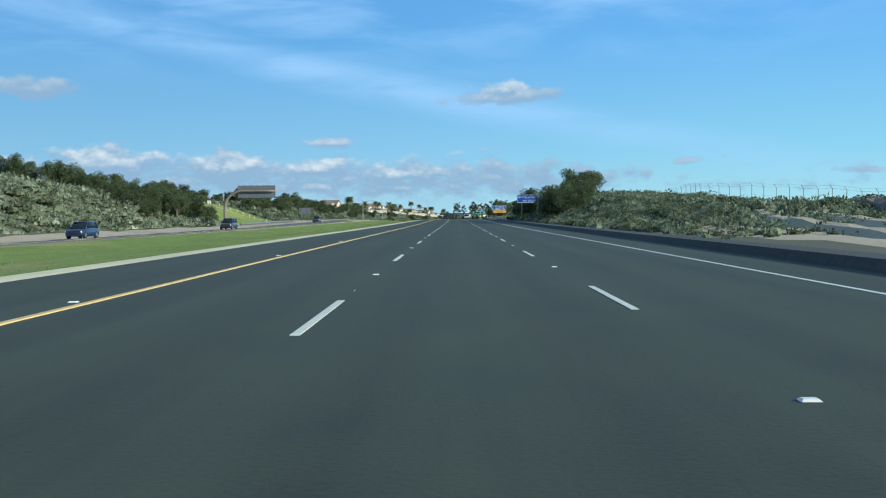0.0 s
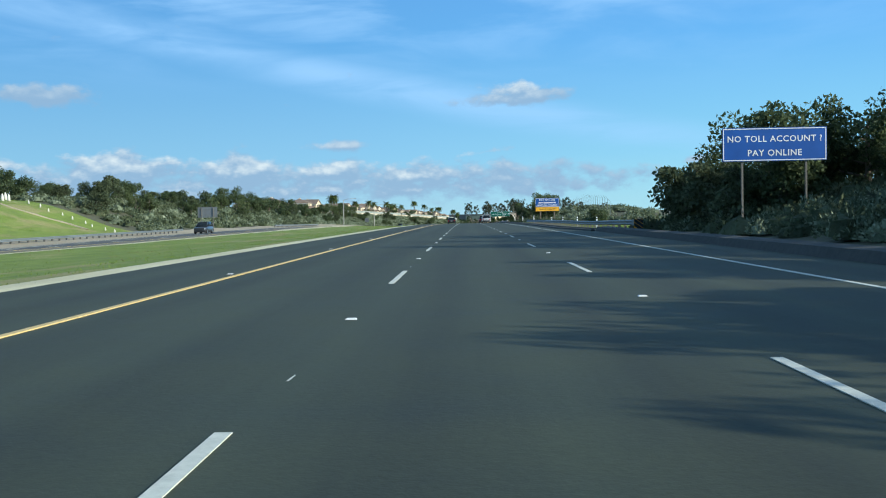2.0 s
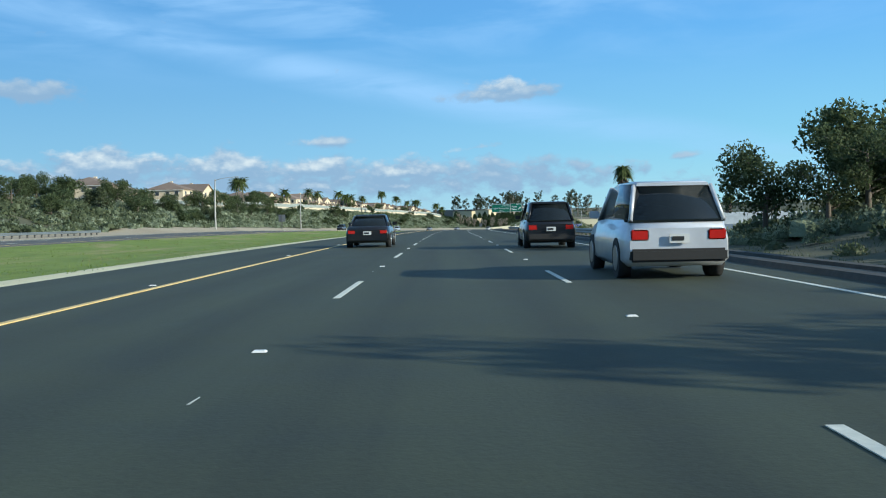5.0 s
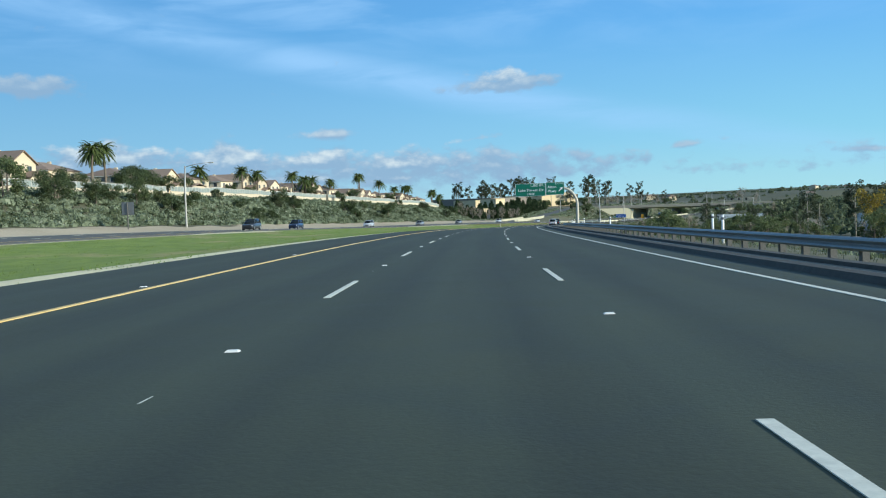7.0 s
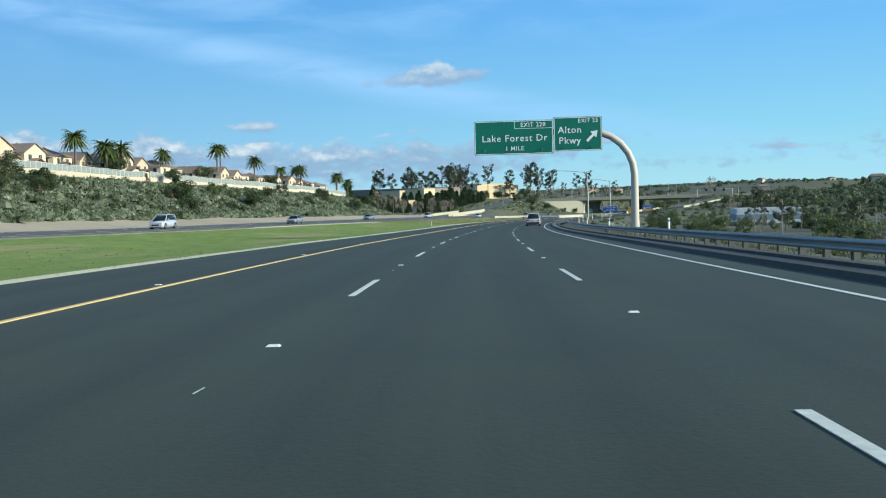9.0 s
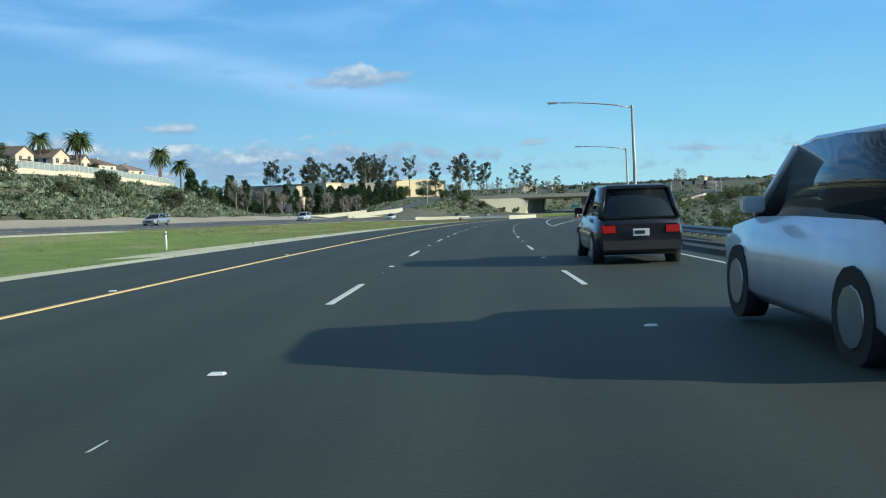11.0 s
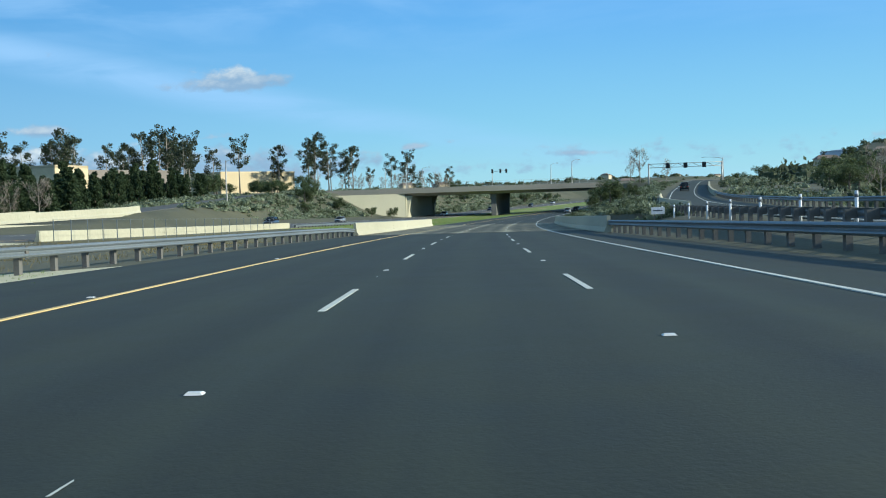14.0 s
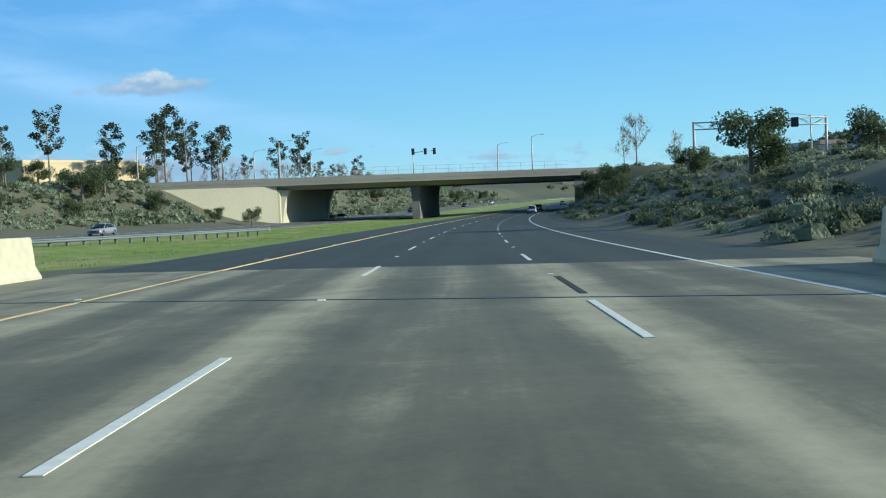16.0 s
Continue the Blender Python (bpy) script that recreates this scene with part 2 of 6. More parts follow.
def worn_deck(name):
    """Pale bridge concrete: darkened wheel paths in each lane, pale strips under the lane lines, stains and tining."""
    m, n, p = material(name, 0.85)
    uv = n.add("ShaderNodeUVMap").outputs[0]
    co = where(n)
    sx = n.add("ShaderNodeSeparateXYZ")
    n.link(uv, sx.inputs[0])
    u, v = sx.outputs[0], sx.outputs[1]
    stretch = n.add("ShaderNodeMapping")
    stretch.inputs["Scale"].default_value = (1.0, 0.07, 1.0)
    n.link(uv, stretch.inputs[0])
    streak_n = n.noise(stretch.outputs[0], 1.5, 5, 0.6)
    blotch, fine = n.noise(co, 0.6, 5, 0.62, 0.8), n.noise(co, 9, 4, 0.7)
    wob = n.math("MULTIPLY", n.math("SUBTRACT", n.noise(stretch.outputs[0], 0.5, 3), 0.5), 0.9)
    uw = n.math("ADD", u, wob)
    tracks = n.math("COSINE", n.math("MULTIPLY", uw, 2 * math.pi / 1.83))
    lanes_ = n.math("COSINE", n.math("MULTIPLY", uw, 2 * math.pi / 3.66))
    dark = n.math("SUBTRACT", n.math("MULTIPLY", lanes_, 0.30), n.math("MULTIPLY", tracks, 0.32))
    driven = n.math("MULTIPLY", n.step(u, -6.2, -5.0), n.step(u, 6.2, 5.2))
    dark = n.math("MULTIPLY", n.math("ADD", dark, 0.18), driven)
    f = n.math("ADD", n.math("MULTIPLY", streak_n, 0.45), n.math("ADD", n.math("MULTIPLY", blotch, 0.40), n.math("MULTIPLY", fine, 0.15)))
    f = n.math("SUBTRACT", f, n.math("MULTIPLY", dark, 0.30))
    # the middle span is darker than the end slabs
    f = n.math("SUBTRACT", f, n.math("MULTIPLY", n.math("MULTIPLY", n.step(v, 912.0, 920.0), n.step(v, 958.0, 944.0)), n.math("ADD", 0.02, n.math("MULTIPLY", driven, 0.09))))
    col = n.ramp(f, ((0.18, (0.060, 0.064, 0.047)), (0.42, (0.135, 0.132, 0.090)), (0.62, (0.32, 0.295, 0.195)), (0.8, (0.44, 0.40, 0.27))))
    n.link(col, p.inputs["Base Color"])
    p.inputs["Specular IOR Level"].default_value = 0.4
    bump(n, p, fine, 0.15, 0.01)
    return m


ASPHALT = asphalt("asphalt", (0.038, 0.0465, 0.027), 0.76, darken=(280.0, 760.0, .34))
DARK_ASPHALT = asphalt("darker_asphalt", (0.027, 0.033, 0.0195), 0.76)
OLD_ASPHALT = asphalt("old_asphalt", (0.095, 0.097, 0.088), 0.85)
DECK = worn_deck("deck_concrete")
# Darker copy of CONCRETE: the deck's shaded face is put into its colour.
BRIDGE = grainy("shaded_bridge_concrete", (0.21, 0.20, 0.17), (0.34, 0.32, 0.27), 0.5, 0.9, relief=0.2)
# Shade under the overpass is put into this colour, for pier and right abutment.
PIER = grainy("shade_dark_concrete", (0.10, 0.10, 0.095), (0.19, 0.185, 0.17), 0.5, 0.9, relief=0.2)
RAILGLASS = flat("milky_fence_panel", (0.26, 0.30, 0.28), 0.75)
CONCRETE = grainy("concrete", (0.38, 0.355, 0.25), (0.58, 0.545, 0.395), 0.6, 0.85, relief=0.15)
CURB = grainy("asphalt_kerb", (0.035, 0.036, 0.034), (0.085, 0.085, 0.078), 0.8, 0.9)
GUTTER = grainy("dusty_shoulder", (0.13, 0.125, 0.105), (0.25, 0.235, 0.19), 1.2, 0.95)
WHITE = grainy("white_road_paint", (0.50, 0.51, 0.44), (0.77, 0.77, 0.67), 1.5, 0.6, spread=0.7, relief=0.1)
YELLOW = grainy("yellow_road_paint", (0.58, 0.40, 0.14), (0.80, 0.60, 0.28), 1.5, 0.6, spread=0.7, relief=0.1)
MARKER = flat("ceramic_marker", (0.75, 0.74, 0.70), 0.35)


def turf(name):
    """Short grass: green in two tones with straw-coloured patches drawn out along the road."""
    m, n, p = material(name, 0.95)
    co = where(n)
    stretch = n.add("ShaderNodeMapping")
    stretch.inputs["Scale"].default_value = (1.0, 0.35, 1.0)
    n.link(co, stretch.inputs[0])
    a, b, c = n.noise(stretch.outputs[0], 0.16, 5, 0.6, 0.4), n.noise(co, 5.0, 5, 0.7), n.noise(stretch.outputs[0], 0.9, 4, 0.6)
    green = n.ramp(n.math("ADD", n.math("MULTIPLY", c, 0.55), n.math("MULTIPLY", b, 0.45)), ((0.3, (0.10, 0.155, 0.020)), (0.7, (0.25, 0.32, 0.05))))
    dry = n.ramp(b, ((0.3, (0.22, 0.19, 0.07)), (0.7, (0.42, 0.36, 0.17))))
    col = n.mix(n.math("MULTIPLY", n.step(n.math("ADD", a, n.math("MULTIPLY", b, 0.12)), 0.56, 0.72), 0.75), green, dry)
    n.link(col, p.inputs["Base Color"])
    bump(n, p, b, 0.6, 0.05)
    return m


GRASS = turf("grass_ground")
BLADES = leafy("grass_blades", (0.14, 0.21, 0.03), (0.26, 0.35, 0.065), (0.36, 0.36, 0.12))
DRY = leafy("dry_grass", (0.20, 0.16, 0.07), (0.36, 0.30, 0.15), (0.45, 0.38, 0.2))
GRAVEL = grainy("pale_gravel", (0.52, 0.47, 0.30), (0.78, 0.72, 0.48), 2.0, 0.95, relief=0.6)
DIRT = grainy("sandy_dirt", (0.30, 0.245, 0.165), (0.52, 0.44, 0.32), 0.7, 0.95, relief=0.5)
SOIL = grainy("slope_soil", (0.060, 0.064, 0.038), (0.14, 0.135, 0.08), 0.7, 0.95, relief=0.5)
FARLAND = grainy("far_land", (0.030, 0.042, 0.022), (0.11, 0.11, 0.065), 0.25, 0.95, big=0.03, spread=0.6, relief=0)
SAGE = leafy("sage_leaves", (0.11, 0.145, 0.085), (0.33, 0.375, 0.245), (0.58, 0.60, 0.46))
SCRUB = leafy("scrub_leaves", (0.045, 0.062, 0.032), (0.15, 0.18, 0.095), (0.27, 0.28, 0.17))
VALLEY = leafy("valley_leaves", (0.06, 0.085, 0.035), (0.18, 0.22, 0.095), (0.30, 0.31, 0.17))
OAK = leafy("oak_leaves", (0.038, 0.060, 0.027), (0.14, 0.178, 0.080), (0.23, 0.255, 0.125))
EUCALYPT = leafy("eucalyptus_leaves", (0.035, 0.048, 0.028), (0.10, 0.12, 0.07), (0.19, 0.20, 0.13))
PINE = leafy("pine_needles", (0.028, 0.048, 0.022), (0.085, 0.125, 0.055), (0.13, 0.16, 0.08))
PALM = leafy("palm_fronds", (0.05, 0.075, 0.025), (0.15, 0.19, 0.06), (0.28, 0.27, 0.11))
AUTUMN = leafy("yellow_leaves", (0.20, 0.15, 0.03), (0.42, 0.32, 0.06), (0.5, 0.42, 0.12))
BARE = leafy("bare_twigs", (0.14, 0.11, 0.08), (0.30, 0.25, 0.19), (0.40, 0.34, 0.27))
BARK = grainy("bark", (0.10, 0.08, 0.06), (0.24, 0.20, 0.16), 3, 0.9, relief=0.6)
PALEBARK = grainy("pale_bark", (0.22, 0.19, 0.15), (0.40, 0.36, 0.30), 3, 0.85, relief=0.4)
STEEL = grainy("galvanised_steel", (0.15, 0.175, 0.185), (0.27, 0.30, 0.31), 2, 0.5, 0.3, relief=0.05)
POLE = grainy("lamp_post_metal", (0.38, 0.37, 0.34), (0.52, 0.50, 0.46), 2, 0.55, 0.3, relief=0.05)
DARKPOLE = grainy("weathered_post", (0.16, 0.13, 0.10), (0.26, 0.22, 0.17), 3, 0.8)
TIMBER = grainy("timber_post", (0.11, 0.106, 0.095), (0.21, 0.20, 0.18), 4, 0.9)
BLUE = flat("blue_sign_sheeting", (0.012, 0.085, 0.36), 0.45)
GREEN = flat("green_sign_sheeting", (0.010, 0.155, 0.10), 0.45)
ORANGE = flat("amber_sign_sheeting", (0.85, 0.43, 0.03), 0.45)
LETTER = flat("white_sheeting", (0.85, 0.85, 0.85), 0.4)
BLACK = flat("black_sheeting", (0.015, 0.015, 0.016), 0.5)
ALU = flat("sign_back_aluminium", (0.22, 0.23, 0.24), 0.5, 0.5)
STUCCO = grainy("cream_stucco", (0.58, 0.47, 0.32), (0.72, 0.61, 0.44), 0.8, 0.9, relief=0.1, obrandom=0.16)
TILE = grainy("clay_roof_tile", (0.16, 0.115, 0.088), (0.30, 0.225, 0.175), 1.2, 0.85, relief=0.6, obrandom=0.25)
TRIM = flat("white_trim", (0.58, 0.55, 0.49), 0.6)
WALLPAINT = grainy("pale_garden_wall", (0.52, 0.44, 0.31), (0.66, 0.57, 0.42), 0.8, 0.9)
BOXWALL = grainy("warehouse_wall", (0.55, 0.44, 0.27), (0.72, 0.58, 0.36), 0.5, 0.9, obrandom=0.15)
BOXDARK = grainy("grey_brown_wall", (0.20, 0.17, 0.14), (0.30, 0.26, 0.22), 0.5, 0.9)
PANEL = flat("pale_metal_cladding", (0.55, 0.58, 0.60), 0.5)
CRACK = flat("crack_shadow", (0.018, 0.020, 0.018), 0.95)
BANDGREY = flat("blue_grey_cladding", (0.20, 0.25, 0.31), 0.5)
RUBBER = flat("tyre_rubber", (0.02, 0.02, 0.02), 0.8)
CHROME = flat("alloy", (0.45, 0.45, 0.46), 0.3, 0.9)
STONE = grainy("white_stone", (0.60, 0.57, 0.50), (0.80, 0.77, 0.70), 2, 0.8)


def paint(name, col):
    m, n, p = material(name, 0.32, 0.25)
    n.link(n.ramp(n.noise(where(n), 2.0, 4), ((0.3, tuple(c * 0.9 for c in col)), (0.7, tuple(min(1, c * 1.1) for c in col)))), p.inputs["Base Color"])
    p.inputs["Coat Weight"].default_value, p.inputs["Coat Roughness"].default_value = 0.8, 0.06
    return m


PAINT_BLACK, PAINT_WHITE, PAINT_BLUE, PAINT_GREY, PAINT_RED = (paint(k, c) for k, c in (
    ("black_paint", (0.012, 0.012, 0.014)), ("white_paint", (0.62, 0.63, 0.66)), ("dark_blue_paint", (0.02, 0.035, 0.09)),
    ("silver_paint", (0.30, 0.31, 0.32)), ("charcoal_paint", (0.045, 0.047, 0.05))))
GLASS, _n, _p = material("tinted_glass", 0.06)
_p.inputs["Base Color"].default_value = (0.012, 0.016, 0.018, 1)
WINDOW, _n, _p = material("window_glass", 0.08)
_p.inputs["Base Color"].default_value = (0.05, 0.06, 0.065, 1)
LAMP_RED = flat("red_lens", (0.45, 0.015, 0.01), 0.2)
LAMP_CLEAR = flat("clear_lens", (0.7, 0.7, 0.68), 0.15)
PLATE = flat("number_plate", (0.6, 0.6, 0.58), 0.5)

# ---- mesh helpers ----
def mesh_of(name, verts, faces, mat, uvs=None, smooth=False):
    me = bpy.data.meshes.new(name)
    me.from_pydata([tuple(v) for v in verts], [], faces)
    if uvs is not None:
        layer = me.uv_layers.new(name="UVMap")
        idx = np.empty(len(me.loops), dtype=np.int32)
        me.loops.foreach_get("vertex_index", idx)
        layer.data.foreach_set("uv", np.asarray(uvs, dtype=np.float32)[idx].ravel())
    me.materials.append(mat)
    if smooth:
        me.polygons.foreach_set("use_smooth", [True] * len(me.polygons))
    me.update()
    return me


def quads(name, corners, mat):
    """A mesh of loose quads from an array (n, 4, 3)."""
    n = len(corners)
    me = bpy.data.meshes.new(name)
    me.vertices.add(n * 4), me.loops.add(n * 4), me.polygons.add(n)
    me.vertices.foreach_set("co", np.asarray(corners, dtype=np.float32).ravel())
    me.loops.foreach_set("vertex_index", np.arange(n * 4, dtype=np.int32))
    me.polygons.foreach_set("loop_start", np.arange(0, n * 4, 4, dtype=np.int32))
    me.materials.append(mat)
    me.update(calc_edges=True)
    return me


def part(name, bm, mat, parent, label=""):
    """Links a bmesh, or a mesh, as one mesh object under a thing or a part."""
    if isinstance(bm, bmesh.types.BMesh):
        me = bpy.data.meshes.new(name)
        bm.to_mesh(me)
        bm.free()
    else:
        me = bm
    if not me.materials:
        me.materials.append(mat)
    ob = new(name, me)
    ob.parent = parent
    return tagged(ob, label=label)


def thing(name, label, category, group="", kind=""):
    return tagged(new(name), label, category, group, kind)


def setting(name, me, label, category):
    ob = new(name, me)
    ob.scale = (K, K, K)
    return tagged(ob, label, category, kind="structure")


def box(bm, x0, x1, y0, y1, z0, z1, bevel=0.0, m=None):
    t = bmesh.ops.create_cube(bm, size=1.0)
    vs = t["verts"]
    bmesh.ops.scale(bm, vec=(x1 - x0, y1 - y0, z1 - z0), verts=vs)
    bmesh.ops.translate(bm, vec=((x0 + x1) / 2, (y0 + y1) / 2, (z0 + z1) / 2), verts=vs)
    if m is not None:
        bmesh.ops.transform(bm, matrix=m, verts=vs)
    if bevel:
        bmesh.ops.bevel(bm, geom=list({e for v in vs for e in v.link_edges}), offset=bevel, segments=2, affect="EDGES")
    return bm


def cube(x0, x1, y0, y1, z0, z1, bevel=0.0):
    return box(bmesh.new(), x0, x1, y0, y1, z0, z1, bevel)


def tube(points, radii, sides=8, bm=None):
    """A round bar along points, with a radius at each."""
    bm = bm or bmesh.new()
    rings = []
    pts = [Vector(p) for p in points]
    run = [abs(sum((b - a)[k] ** 2 for a, b in zip(pts, pts[1:]))) for k in range(3)]
    ref = Vector([1.0 if k == run.index(min(run)) else 0.0 for k in range(3)])
    for i, p in enumerate(pts):
        d = (pts[min(i + 1, len(pts) - 1)] - pts[max(i - 1, 0)]).normalized()
        e1 = (ref - d * ref.dot(d)).normalized()
        e2 = d.cross(e1)
        r = radii[i] if isinstance(radii, (list, tuple)) else radii
        rings.append([bm.verts.new(p + e1 * (math.cos(a) * r) + e2 * (math.sin(a) * r)) for a in (2 * math.pi * k / sides for k in range(sides))])
    for a, b in zip(rings, rings[1:]):
        for k in range(sides):
            f = bm.faces.new((a[k], a[(k + 1) % sides], b[(k + 1) % sides], b[k]))
            f.smooth = True
    bm.faces.new(rings[0][::-1]), bm.faces.new(rings[-1])
    return bm


def sweep(name, s0, s1, section, mat, ds=4.0, closed=True):
    """A bar along the road: section(s) gives its outline as (u, w) pairs."""
    st = np.linspace(s0, s1, max(2, int(round((s1 - s0) / ds)) + 1))
    rows = [np.array([along(s, u, w) for u, w in section(s)]) for s in st]
    n = len(rows[0])
    verts = np.concatenate(rows)
    faces = []
    for i in range(len(st) - 1):
        for k in range(n if closed else n - 1):
            a, b = i * n + k, i * n + (k + 1) % n
            faces.append((a, b, b + n, a + n))
    if closed:
        faces += [tuple(range(n))[::-1], tuple(range((len(st) - 1) * n, len(st) * n))]
    uv = np.array([(u, s) for s in st for u, w in section(s)])
    return mesh_of(name, verts, faces, mat, uv)


def ribbon(name, s0, s1, ua, ub, w, mat, ds=5.0, thick=0.05, cols=1):
    """A flat strip along the road between the edges ua(s) and ub(s), with thickness."""
    def outline(s):
        a, b = ua(s), ub(s)
        h = w(s)
        top = [(a + (b - a) * i / cols, h) for i in range(cols + 1)]
        return [(a, h - thick)] + top + [(b, h - thick)]
    return sweep(name, s0, s1, outline, mat, ds)


# ---- the lie of the land ----
OPP_C = ((-200, -36), (0, -36.5), (300, -37.5), (500, -39), (600, -41), (750, -42), (880, -44), (1000, -45), (1200, -45), (1600, -40), (4400, -40))
OPP_W = ((-200, -.85), (200, -.9), (300, -.34), (430, .28), (490, .50), (620, .83), (680, .86), (850, .95), (1000, .5), (1150, -.2), (1300, 0), (4400, 0))
OPP_TILT = ((-200, -.75), (200, -.75), (300, -.3), (430, .15), (490, .30), (680, .35), (870, .9), (1000, .6), (1150, .3), (1300, 0), (4400, 0))   # rise to the outer side
LEFT_H = ((-200, 9), (60, 9.5), (150, 7), (195, 5.0), (280, 5.0), (330, 6.0), (420, 6.0), (480, 6.2), (540, 7.2), (600, 8.7), (650, 9.7), (700, 10), (816, 10),
          (842, 9.4), (866, 5), (888, 2.2), (980, 2.5), (1040, 6.0), (1100, 8.8), (1140, 9.9), (1260, 9.9), (1400, 6), (4400, 12))
RIGHT_H = ((-200, .3), (20, .4), (45, .9), (70, 1.5), (100, 2.1), (125, 3.2), (150, 3.8), (175, 2.0), (190, -.4), (205, -1.6), (258, -1.6), (274, -.2), (290, 1.6), (318, 2.8), (345, 2.0),
           (365, -1.2), (410, -3.0), (700, -4.5), (760, -3.5), (830, -2.5), (880, -1.5), (930, 1.0), (1000, 4.0), (1070, 7.2), (1140, 9.5), (1260, 9.5), (1400, 6.5), (4400, 14))
RAMP_L = ((730, 5.0), (734, 5.1), (760, 6.9), (800, 9.8), (840, 12.2), (880, 15.0), (940, 20.5), (1000, 28), (1060, 35), (1120, 41), (1160, 45))
RAMP_W = ((690, 0), (800, 0), (850, .35), (900, 1.1), (950, 2.3), (1000, 3.7), (1060, 6.0), (1120, 8.4), (1160, 9.5))
EDGE_R = ((-200, 5.7), (0, 5.7), (130, 5.35), (250, 5.5), (430, 5.15), (560, 5.0), (650, 5.1), (686, 5.3), (717, 6.9), (746, 8.6), (767, 9.7), (787, 11.0), (800, 12.2), (840, 16.2), (880, 19.2), (940, 24.7), (1000, 32.2), (1060, 39.2), (1120, 45.2), (1160, 49.2))
LRAMP_C = ((880, -57), (915, -60), (970, -62), (1050, -74), (1110, -86), (1150, -100), (1190, -112))
LRAMP_W = ((880, 1.0), (915, 1.5), (970, 3.2), (1050, 6.6), (1110, 9.1), (1150, 9.9), (1190, 9.9))
PAVE_L = ((-200, -8.2), (250, -8.4), (430, -9.2), (560, -9.7), (760, -10.4), (900, -10.4))
MOUNDS = ((1830, 120, 190, 90, 30), (1480, 190, 170, 120, 20), (1900, -160, 380, 260, 9), (2300, 420, 420, 380, 14), (1500, 640, 420, 300, 9),
          (2700, -420, 500, 400, 16), (700, 800, 400, 260, 9), (150, -260, 160, 120, 10), (2100, 60, 260, 200, 6))


def opp_c(s):
    return table(OPP_C, s)


def opp_w(s, off=0.0):
    return table(OPP_W, s) - table(OPP_TILT, s) * off / 17.2


def smooth01(t):
    t = np.clip(t, 0, 1)
    return t * t * (3 - 2 * t)


def lay(s, u):
    """Height of the ground over the road's own height (arrays)."""
    s, u = np.broadcast_arrays(np.asarray(s, float), np.asarray(u, float))
    oc, ow, lh, rh = opp_c(s), opp_w(s), table(LEFT_H, s), table(RIGHT_H, s)
    edge = table(PAVE_L, s) - .1
    near, far = oc + 9.0, oc - 9.0
    toe = far - 5.0
    # median
    t = np.clip((u - edge) / (near - edge), 0, 1)
    w = np.where((u < edge) & (u >= near), opp_w(s, 9.0) * smooth01(t) - 0.35 * np.sin(np.pi * t), 0.0)
    rise = np.where(s > 450, .75, .3) * smooth01((oc - 9.0 - u) / 5.0)
    ow = opp_w(s, np.clip(u - oc, -9, 9)) + rise
    w = np.where((u < near) & (u >= toe), ow, w)
    t = (toe - u) / 21.0
    w = np.where(u < toe, ow + (lh - ow) * smooth01(t) + np.clip(-u - 110, 0, 900) * 0.012, w)
    # the ramp that climbs on the far side
    lc, lw = table(LRAMP_C, s), table(LRAMP_W, s)
    on = smooth01(1 - np.clip(np.abs(u - lc) - 5.0, 0, 8) / 8) * ((s > 890) & (s < 1150)) * smooth01((s - 890) / 20)
    w = w * (1 - on) + lw * on
    # right-hand side
    er = table(EDGE_R, s) + np.where(s > 690, 2.9, 2.9)
    r0 = np.where((s > 690) & (s < 1160), er + 1.4, 9.6)
    t = (u - r0) / np.interp(s, (40, 75, 118, 125), (26.0, 12.0, 11.0, 14.0))
    rw = table(RAMP_W, s)
    base = np.where((s > 690) & (s < 1160), rw, 0.0)
    right = base + (rh - base) * smooth01(t)
    right = right + np.where(rh > 0, -np.clip(u - r0 - 17, 0, 40) * 0.06, 0)
    w = np.where(u > r0, right, w)
    # behind the kerb the ground lies a little lower
    w = w - .20 * smooth01((u - 7.15) / .8) * smooth01(1 - (u - r0) / 8) * smooth01((s - 186) / 10) * smooth01((690 - s) / 6)
    # gore and the planted bank between road and ramp
    rl = table(RAMP_L, s)
    mid = np.clip((u - 8.2) / np.maximum(rl - 1.0 - 8.2, 0.5), 0, 1)
    bank = rw * smooth01(mid) + np.clip((s - 960) / 120, 0, 1) * 1.4 * np.sin(np.pi * mid)
    w = np.where((s > 800) & (s < 1160) & (u > 8.2) & (u <= r0), np.where(u < rl - 1.0, bank, rw), w)
    # the creek under the short bridge
    dip = smooth01(1 - np.abs(s - 937) / 36)
    w = w - dip * 4.0 * (((u < -12.2) & (u > near + 1.5)) | ((u > 9) & (u < np.minimum(rl - 2, 14))) | ((u < far - 3) & (u > far - 6)))
    for ms, mu, ra, rb, hgt in MOUNDS:
        far_off = np.clip((np.abs(u) - 62) / 40, 0, 1)
        w = w + hgt * np.exp(-((s - ms) / ra) ** 2 - ((u - mu) / rb) ** 2) * far_off
    # under the paving
    paved = ((u > edge + .1) & (u < 8.0)) | ((u < near - .6) & (u > far + 1.9)) | ((s > 700) & (s < 1160) & (u > rl - .4) & (u < er - .3)) | ((s > 890) & (s < 1185) & (np.abs(u - lc) < 4.0))
    return w - 0.10 * paved


def rough_ground(s, u):
    x = np.sin(s * .31 + 2 * np.sin(u * .23)) * np.sin(u * .37 + 1.3 * np.sin(s * .17)) + .5 * np.sin(s * .83 + u * .61) * np.sin(u * .9 - s * .5)
    return x * 0.16 * ((u < opp_c(s) - 14) | (u > np.where((s > 690) & (s < 1160), 60, 12)))


def surface(s, u):
    return float(lay(s, u) + rough_ground(s, np.asarray(u, float)))


